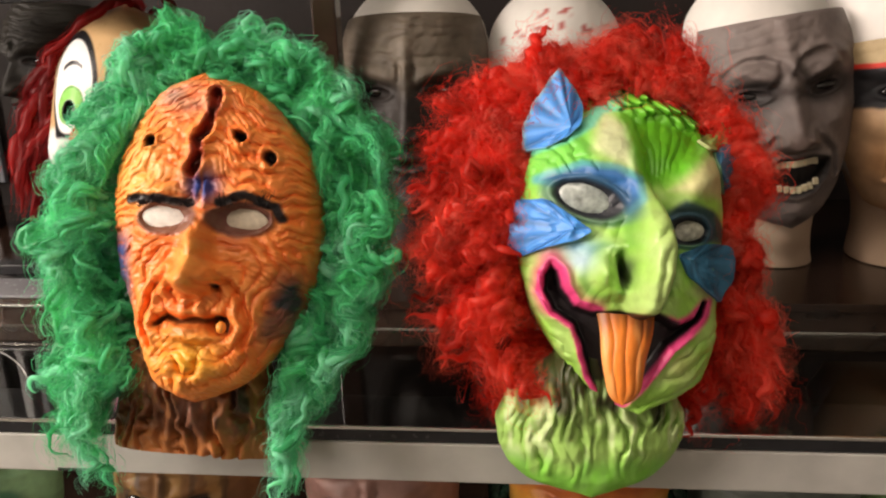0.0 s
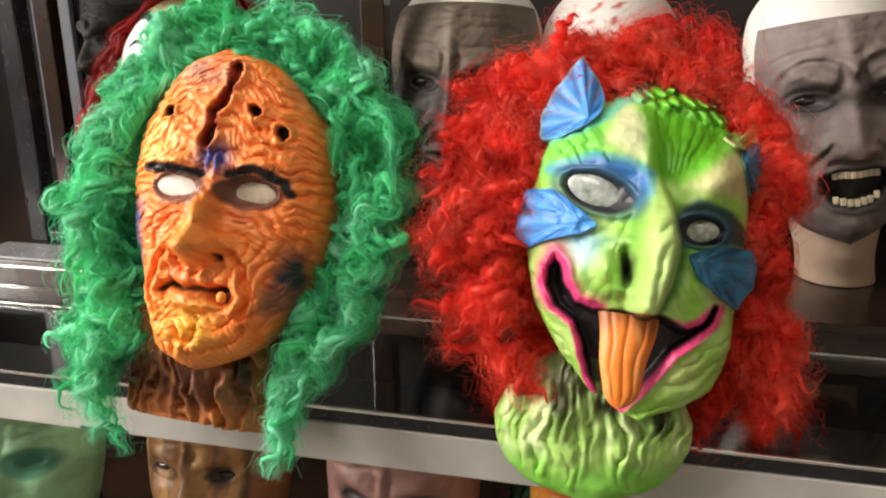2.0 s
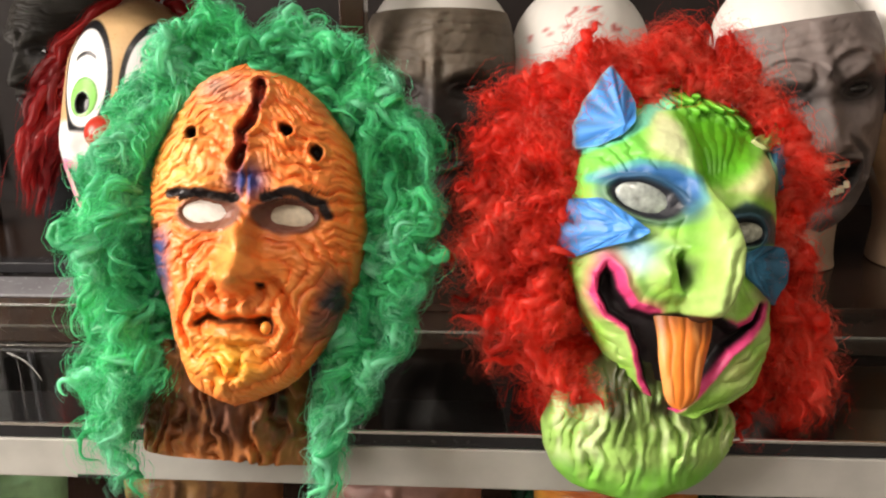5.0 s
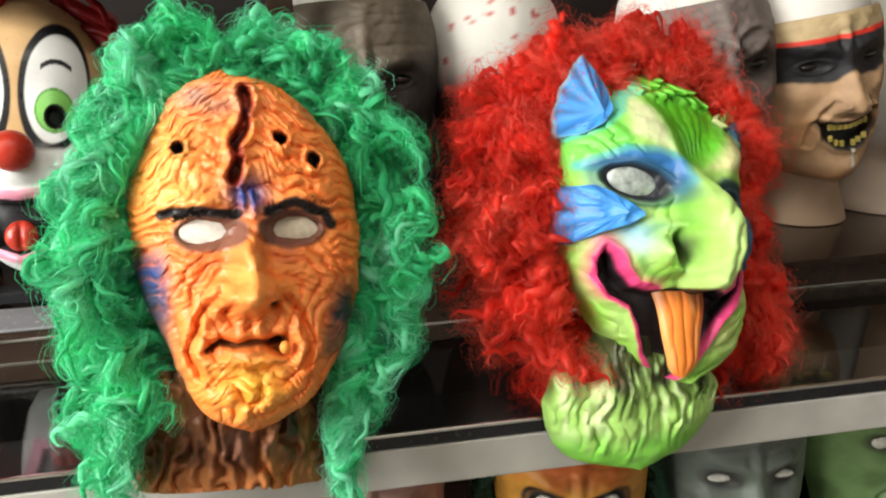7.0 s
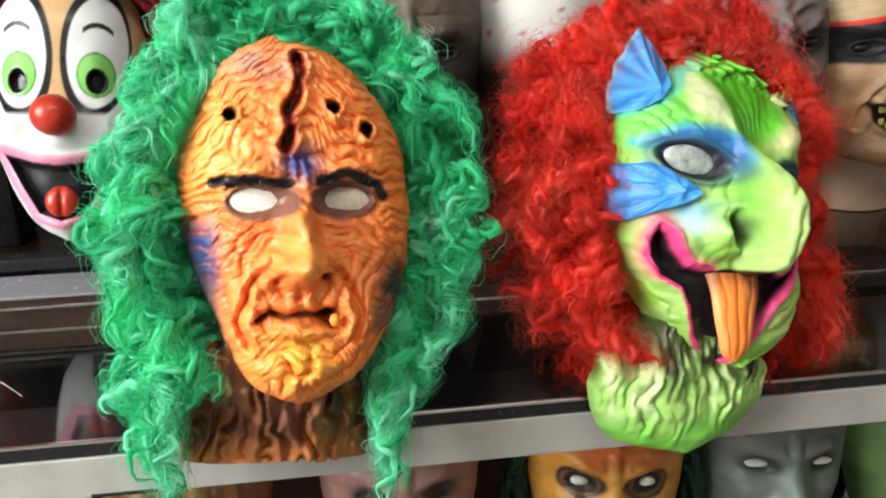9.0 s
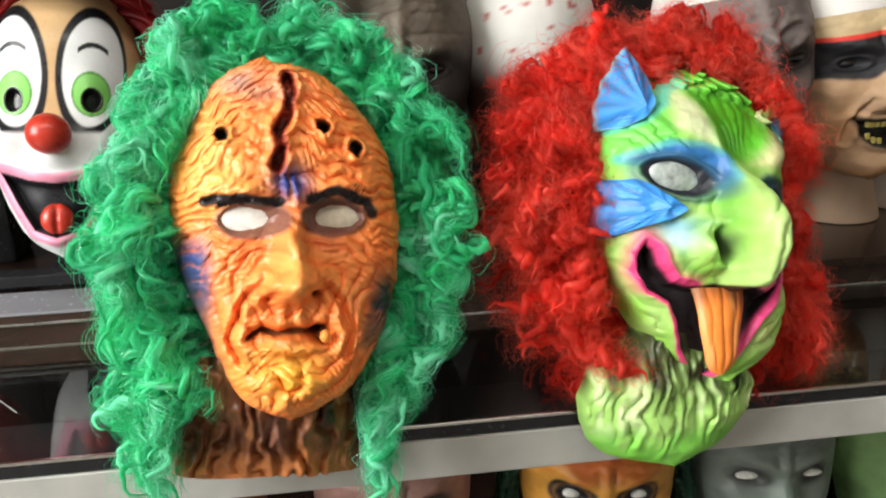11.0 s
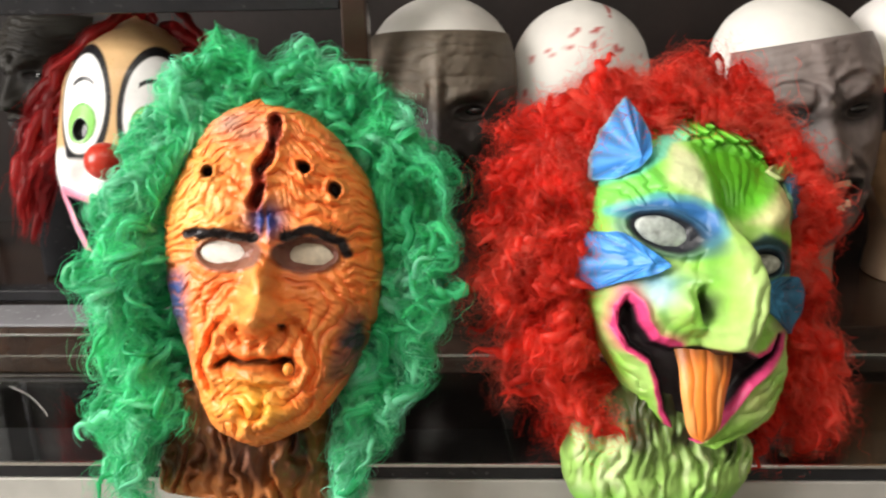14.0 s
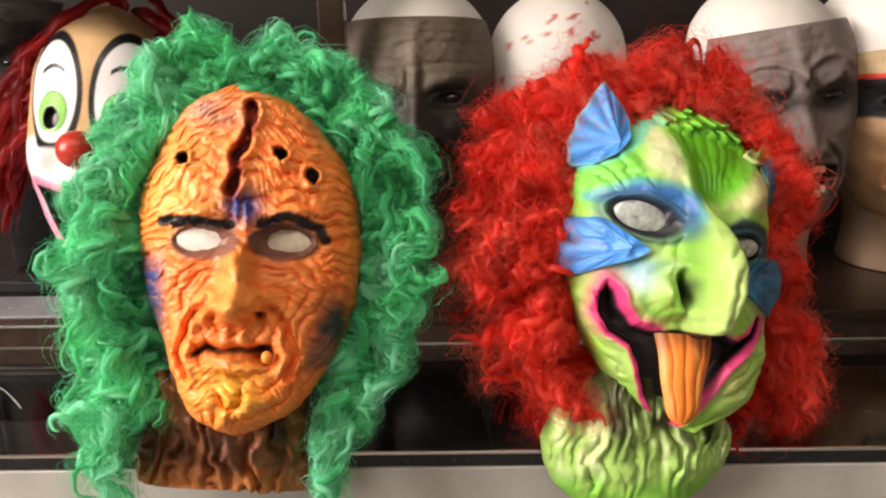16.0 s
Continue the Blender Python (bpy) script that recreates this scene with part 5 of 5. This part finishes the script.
def head_a():
    o = (-0.138, 0.955, 1.205)
    # neck coloured near black to imitate shade between the front masks
    foam_head(o, 0, "white foam mannequin head under a brown mask, neck coloured dark as in shade", 6.6, neck_or_shade_colour=(0.05, 0.035, 0.03), seed=2)
    # lower face fades to near black: shade put into the colour
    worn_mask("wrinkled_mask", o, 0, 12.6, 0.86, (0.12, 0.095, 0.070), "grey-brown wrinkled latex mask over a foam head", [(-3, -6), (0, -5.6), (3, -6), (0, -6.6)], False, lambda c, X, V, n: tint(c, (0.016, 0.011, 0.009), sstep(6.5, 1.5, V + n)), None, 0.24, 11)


def head_b():
    # everything below the crown coloured dark to imitate shade
    foam_head((0.024, 0.975, 1.196), 5, "white foam mannequin head with red paint spots, shade coloured onto its lower half", 6.8, 0.94, neck_or_shade_colour=(0.05, 0.018, 0.014), spots=(0.42, 0.02, 0.015), seed=9, neck_or_shade_line=(6.0, 0.0))


def head_e():
    o = (0.580, 0.985, 1.190)
    foam_head(o, 20, "pale mannequin head with a wide flared neck", 10.5, 1.0, (0.78, 0.75, 0.72), (0.54, 0.44, 0.36), None, 15)
    worn_mask("brown_mask", o, 20, 8.6, 0.75, (0.42, 0.27, 0.17), "plain tan latex mask over a pale mannequin head", [(-3, -6), (0, -5.8), (3, -6), (0, -6.5)], False, None, None, 0.15, 17)


head_a(), head_b(), head_c(), head_d(), head_e()


# ---- clown ----
def clown():
    o = (-0.476, 0.890, 1.196)
    m = thing("clown_mask", facing(o, 5, 18, -4) @ Matrix.Diagonal((1.05, 1.05, 1.05, 1)), "white plastic clown mask with red nose and dark red hair", "mask")
    hw = table((-14.6, 0.6), (-14, 2.6), (-12, 4.6), (-9, 6.0), (-5, 7.4), (-1, 8.4), (3, 8.4), (8, 8.3), (12, 7.3), (15, 5.2), (16.8, 2.6), (17.4, 0.4))
    wf = table((-14.6, -1.0), (-13, 1.0), (-9, 2.2), (-3, 2.6), (3, 2.2), (9, 1.6), (13, 0.2), (16, -2.6), (17.4, -5.0))
    mouth = [(-5.6, -5.4), (-2.4, -6.4), (0, -6.7), (2.4, -6.4), (5.6, -5.4), (4.0, -8.6), (2.4, -11.6), (0, -12.4), (-2.4, -11.6), (-4.0, -8.6)]

    def petal(X, V):
        """Tall teardrop round each eye."""
        return np.hypot((np.abs(X) - 3.9 - 0.05 * (V - 5)) / 2.9, (V - 5.4) / 6.1)

    def sculpt(X, V):
        d = bump(np.abs(X), V, 5.2, -2.6, 2.2, 2.2, 1.9) + bump(X, V, 0, -3.8, 2.6, 1.8, 1.1)
        md = polygon_distance(X, V, mouth)
        d += 0.5 * np.exp(-((md - 0.6) / 0.6) ** 2) - 1.3 * sstep(0.1, -0.6, md) + bump(X, V, 0, -12.9, 2.4, 1.0, 0.6)
        d += bump(np.abs(X), V, 3.8, 2.7, 1.8, 2.3, 0.45)
        eye = np.hypot((np.abs(X) - 3.9) / 0.85, (V - 2.2) / 1.15)
        d -= 1.0 * sstep(1.05, 0.8, eye)
        return d, (0 * X, 0 * X)

    def paint(X, V):
        c = np.broadcast_to(np.array((0.80, 0.80, 0.80)), X.shape + (3,)).copy()
        q = petal(X, V)
        c = tint(c, (0.62, 0.40, 0.20), np.maximum(sstep(-0.3, 0.6, V) * sstep(1.05, 1.1, q), sstep(11.5, 11.7, V)))
        c = tint(c, (0.012, 0.012, 0.014), sstep(0.98, 1.02, q) * sstep(1.26, 1.20, q + 0.14 * sstep(3, 8, np.abs(X))) * sstep(-1.6, -1.0, V))
        c = tint(c, (0.012, 0.012, 0.014), sstep(0.34, 0.24, np.abs(V - 8.3 + 0.35 * (np.abs(X) - 4.0) ** 2)) * sstep(1.5, 1.4, np.abs(np.abs(X) - 4.0)))
        e = np.hypot((np.abs(X) - 3.8) / 1.75, (V - 2.9) / 2.3)
        c = tint(c, (0.25, 0.62, 0.14), sstep(1.02, 0.98, e))
        c = tint(c, (0.10, 0.32, 0.05), sstep(0.07, 0.03, np.abs(e - 1.02)))
        c = tint(c, (0.010, 0.010, 0.010), sstep(1.1, 1.05, np.hypot((np.abs(X) - 3.9) / 1.0, (V - 2.2) / 1.3)))
        md = polygon_distance(X, V, mouth)
        c = tint(c, (0.78, 0.30, 0.42), sstep(1.25, 0.9, md))
        c = tint(c, (0.015, 0.015, 0.018), sstep(0.12, 0.0, md))
        return c
    P, c = face_sheet(hw, lambda v: 0 * v, wf, lambda v: 6.5 + 0 * v, -14.6, 17.4, 220, 300, sculpt, paint, lip=1.0)
    grid_part("face", P, GLOSSY, m, "glossy white clown face with black painted eyes", c)
    red = material("red_plastic_nose", (0.46, 0.035, 0.018), 0.3, vary=0.1)
    bm = bmesh.new()
    bmesh.ops.create_uvsphere(bm, u_segments=40, v_segments=28, radius=2.25 * U, matrix=Matrix.Translation((0, -1.6 * U, 4.3 * U)) @ Matrix.Diagonal((1.0, 0.95, 0.95, 1)))
    for f in bm.faces:
        f.smooth = True
    part("nose", bm, red, m, "round red clown nose")
    bm = bmesh.new()
    bmesh.ops.create_uvsphere(bm, u_segments=30, v_segments=20, radius=1.6 * U, matrix=Matrix.Translation((0, -10.4 * U, 1.6 * U)) @ Matrix.Diagonal((1.05, 1.05, 0.55, 1)))
    for v in bm.verts:
        v.co.z -= 0.0035 * math.exp(-(v.co.x / 0.0022) ** 2)
    for f in bm.faces:
        f.smooth = True
    part("tongue", bm, red, m, "red tongue")

    def push(p):
        if p[1] < 16 and abs(p[0]) < 8.6 and p[2] > -4:
            p[0] += math.copysign(0.4, p[0])
        if abs(p[0]) > 13.0:
            p[0] -= math.copysign(0.4 * (abs(p[0]) - 13.0), p[0])
        p[2] = min(max(p[2], -9.0), -1.5)
        return p

    def root(rng):
        a = radians(rng.choice((-1, 1)) * (rng.uniform(62, 112) if rng.random() < 0.85 else rng.uniform(0, 60)))
        return (8.3 * math.sin(a), 4 + 13 * max(math.cos(a), -0.2), -5 + rng.uniform(-2.5, 1.0)), np.array((math.sin(a) * 1.0, -0.2 + 0.15 * math.cos(a), -0.1)) + rng.normal(0, 0.2, 3)
    G = guides(190, 30, root, (6, 15), 0.30, push, 31, 0.06)
    v, f, c = wig(G, (0.5, 0.8), (0.10, 0.3), (5, 9), 13, 0.55, 0.035, 0.0, [(0.34, 0.010, 0.012), (0.25, 0.007, 0.010), (0.42, 0.016, 0.016)], 32, sides=8)
    link("hair", mesh_from("hair", v, f, RED_HAIR, True, c), m, "dark red wavy hair")
    bm = bmesh.new()
    bmesh.ops.create_cone(bm, cap_ends=True, segments=20, radius1=0.05, radius2=0.045, depth=0.008, matrix=Matrix.Translation((0, 0, 0.004)))
    bmesh.ops.create_cone(bm, cap_ends=True, segments=14, radius1=0.006, radius2=0.006, depth=0.20, matrix=Matrix.Translation((0, 0, 0.108)))
    ob = part("mask_stand", bm, BLACK_LACQUER, None)
    ob.matrix_world = pose(-0.482, 0.965, 1.0205)
    tagged(ob, "slim black mask stand with round foot", "stand")


clown()


# ---- dark goblin mask with an ear ring ----
def goblin():
    o = (-0.605, 1.010, 1.250)
    m = worn_mask("goblin_mask", o, -28, 14.0, 1.0, (0.016, 0.013, 0.009), "dark olive wrinkled goblin mask with a metal ear ring", [(-4, -6), (0, -5.4), (4, -6), (0, -7.2)], False, None, None, 0.5, 41, group="", brow=1.6, size=0.72)
    t, s = np.linspace(0, 1, 30)[:, None], np.linspace(-1, 1, 30)[None, :]
    half = 2.6 * np.sin(t * PI * 0.9 + 0.25) ** 0.8 * (1 - t) ** 0.25
    P = np.stack([-9.6 - 5.0 * t + 0.2 * s, 1.0 + 5.2 * t + half * s, -3.5 - 2.0 * t + 1.2 * s * s], -1)
    back = P[::-1].copy()
    back[..., 2] -= 0.5
    c = np.broadcast_to(np.array((0.045, 0.036, 0.026)), (60, 30, 3)).copy()
    grid_part("ear", np.concatenate([P, back]) * U, MATTE_LATEX, m, "pointed olive ear", c)
    k, j = np.linspace(0, 2 * PI, 40, endpoint=False)[:, None], np.linspace(0, 2 * PI, 10, endpoint=False)[None, :]
    R = np.stack([-11.4 + (1.3 + 0.14 * np.cos(j)) * np.cos(k), -0.6 + (1.3 + 0.14 * np.cos(j)) * np.sin(k), -2.6 + 0.14 * np.sin(j) + 0 * k], -1)
    R = np.concatenate([R, R[:1]])
    grid_part("ear_ring", R * U, STEEL, m, "dull metal ear ring", wrap=True)
    bm = box_bm(-0.03, 0.03, -0.03, 0.03, 0.0, 0.145, 0.004)
    ob = part("display_block", bm, BLACK_LACQUER, None)
    ob.matrix_world = pose(-0.603, 1.015, 1.0205)
    tagged(ob, "black block under the goblin mask", "stand")


goblin()


# ---- masks on the lower shelf ----
def low_mask(name, origin, yaw, colour, label, paint=None, hair=None, seed=1, eye=None, eye_size=(1.6, 0.55), lean=6):
    m = worn_mask(name, origin, yaw, 13.0, 1.0, colour, label, [(-3.4, -6), (0, -5.5), (3.4, -6), (0, -7.0)], False, paint, None, 0.35, seed, group="masks on the lower shelf", lean=lean, ns=90, nv=120, mat=LATEX, eye_w=0.9)
    if eye:
        for sg in (-1, 1):
            almond("eye", sg * 4.0 - eye_size[0], 2.8, sg * 4.0 + eye_size[0], 2.8, eye_size[1], 4.75, eye, m, "pale eye", 0.5)
    if hair:
        def push(p):
            if abs(p[0]) < 10.6:
                p[0] += math.copysign(0.4, p[0])
            p[1] = min(p[1], 11.0)
            if abs(p[0]) > 13.0:
                p[0] -= math.copysign(0.5 * (abs(p[0]) - 13.0), p[0])
            p[2] = min(p[2], 1.0)
            return p

        def root(rng):
            a = radians(rng.uniform(-105, 105))
            return (10.3 * math.sin(a), 3 + 10.5 * math.cos(a), -3 + rng.uniform(-1.5, 1.5)), np.array((0.4 * math.sin(a), -1.0, 0)) + rng.normal(0, 0.12, 3)
        G = guides(90, 24, root, (6, 13), 0.3, push, seed, 0.06)
        v, f, c = wig(G, (0.5, 0.8), (0.1, 0.3), (5, 8), 6, 0.5, 0.04, 0, [hair, tuple(0.7 * q for q in hair)], seed, sides=8)
        link("hair", mesh_from("hair", v, f, GREEN_HAIR, True, c), m, "straggly dark green hair")
    h = origin[2] - 0.03 - 0.6305
    bm = bmesh.new()
    bmesh.ops.create_cone(bm, cap_ends=True, segments=24, radius1=0.055, radius2=0.035, depth=h, matrix=Matrix.Translation((0, 0, h / 2)))
    ob = part("mask_stand", bm, BLACK_LACQUER, None)
    ob.matrix_world = pose(origin[0] - 0.05 * math.sin(radians(yaw)), origin[1] + 0.06, 0.6305)
    tagged(ob, "black tapered stand under a mask", "stand", "stands on the lower shelf")
    return m


EYE_WHITE = material("white_painted_eye", (0.72, 0.71, 0.66), 0.25, vary=0.2, scale=200, coat=0.5)


def low_yellow(c, X, V, n):
    c = tint(c, (0.52, 0.10, 0.02), sstep(4.0, 8.0, V + n) * 0.85)
    for sg in (-1, 1):
        q = np.hypot((X - sg * 4.0) / 2.7, (V - 2.9) / 1.9)
        c = tint(c, (0.015, 0.012, 0.012), sstep(1.15, 0.95, q + 0.15 * n))
        c = tint(c, (0.30, 0.14, 0.03), sstep(0.12, 0.05, np.abs(q - 0.8)) * 0.5)
    return c


def low_grey(c, X, V, n):
    c = tint(c, (0.24, 0.34, 0.27), np.exp(-(X / 2.0) ** 2 - ((V + 1) / 3.0) ** 2) * 0.8)
    return tint(c, (0.07, 0.08, 0.07), sstep(4.5, 8.0, V) * 0.6)


def low_green(c, X, V, n):
    for sg in (-1, 1):
        c = tint(c, (0.05, 0.25, 0.16), sstep(1.7, 1.2, np.hypot((X - sg * 4.0) / 2.4, (V - 2.9) / 1.6)) * 0.8)
    return tint(c, (0.10, 0.16, 0.07), sstep(4.0, 9.0, V + n) * 0.7)


def low_brown(c, X, V, n):
    c = tint(c, (0.50, 0.28, 0.10), sstep(0.1, 0.7, np.sin(X * 1.3 + n)) * 0.7)
    return tint(c, (0.05, 0.03, 0.02), sstep(0.5, 0.9, np.sin(X * 1.9 + 1 + n)) * 0.6)


low_mask("orange_mask", (0.050, 0.775, 0.785), -10, (0.62, 0.30, 0.05), "yellow and orange mask with hollow black eyes and green hair", low_yellow, (0.02, 0.09, 0.05), 51, EYE_WHITE, (1.1, 0.6))
low_mask("grey_green_mask", (0.247, 0.785, 0.779), -5, (0.16, 0.19, 0.165), "grey-green gaunt mask with white slit eyes", low_grey, None, 53, EYE_WHITE, (1.6, 0.5))
low_mask("green_mask", (0.426, 0.790, 0.801), 10, (0.14, 0.24, 0.09), "dull green mask with painted staring eyes", None, None, 55, EYE_WHITE, (1.6, 0.9))
low_mask("pink_mask", (-0.172, 0.780, 0.792), 0, (0.36, 0.20, 0.17), "pinkish flesh mask with wrinkled brow", None, None, 57)
low_mask("brown_mask", (-0.392, 0.780, 0.795), 0, (0.28, 0.13, 0.05), "brown and tan streaked latex mask", low_brown, None, 59)
low_mask("pale_green_mask", (-0.640, 0.775, 0.780), 8, (0.34, 0.66, 0.38), "pale green mask with dark hollow eyes", low_green, None, 61)

# ---- small things ----
# small dark wavy patch along the lower edge of the beam
bm = box_bm(-0.426, -0.376, 0.6188, 0.6198, 0.9382, 0.9412, 0.0003)
for v in bm.verts:
    v.co.z += 0.0012 * math.sin(v.co.x * 260)
part("dark_patch", bm, BLACK, cab, "small dark patch at the lower edge of the beam")
# thin tube laid on the glass to stand for a scratch
q = np.linspace(0, 1, 20)[:, None]
A = np.concatenate([-0.5594 + 0.0673 * q, 0.7554 - 0.0582 * q + 0.006 * np.sin(q * PI), 0.9906 + 0 * q], 1)[None] / U
v, f, c = tubes(A, np.full((1, 20), 0.02), np.array([(0.8, 0.78, 0.7)]), 6)
tagged(link("glass_scratch", mesh_from("glass_scratch", v, f, WHITE_CLOTH)), "thin pale raised line standing for a scratch in the glass shelf", "thread")
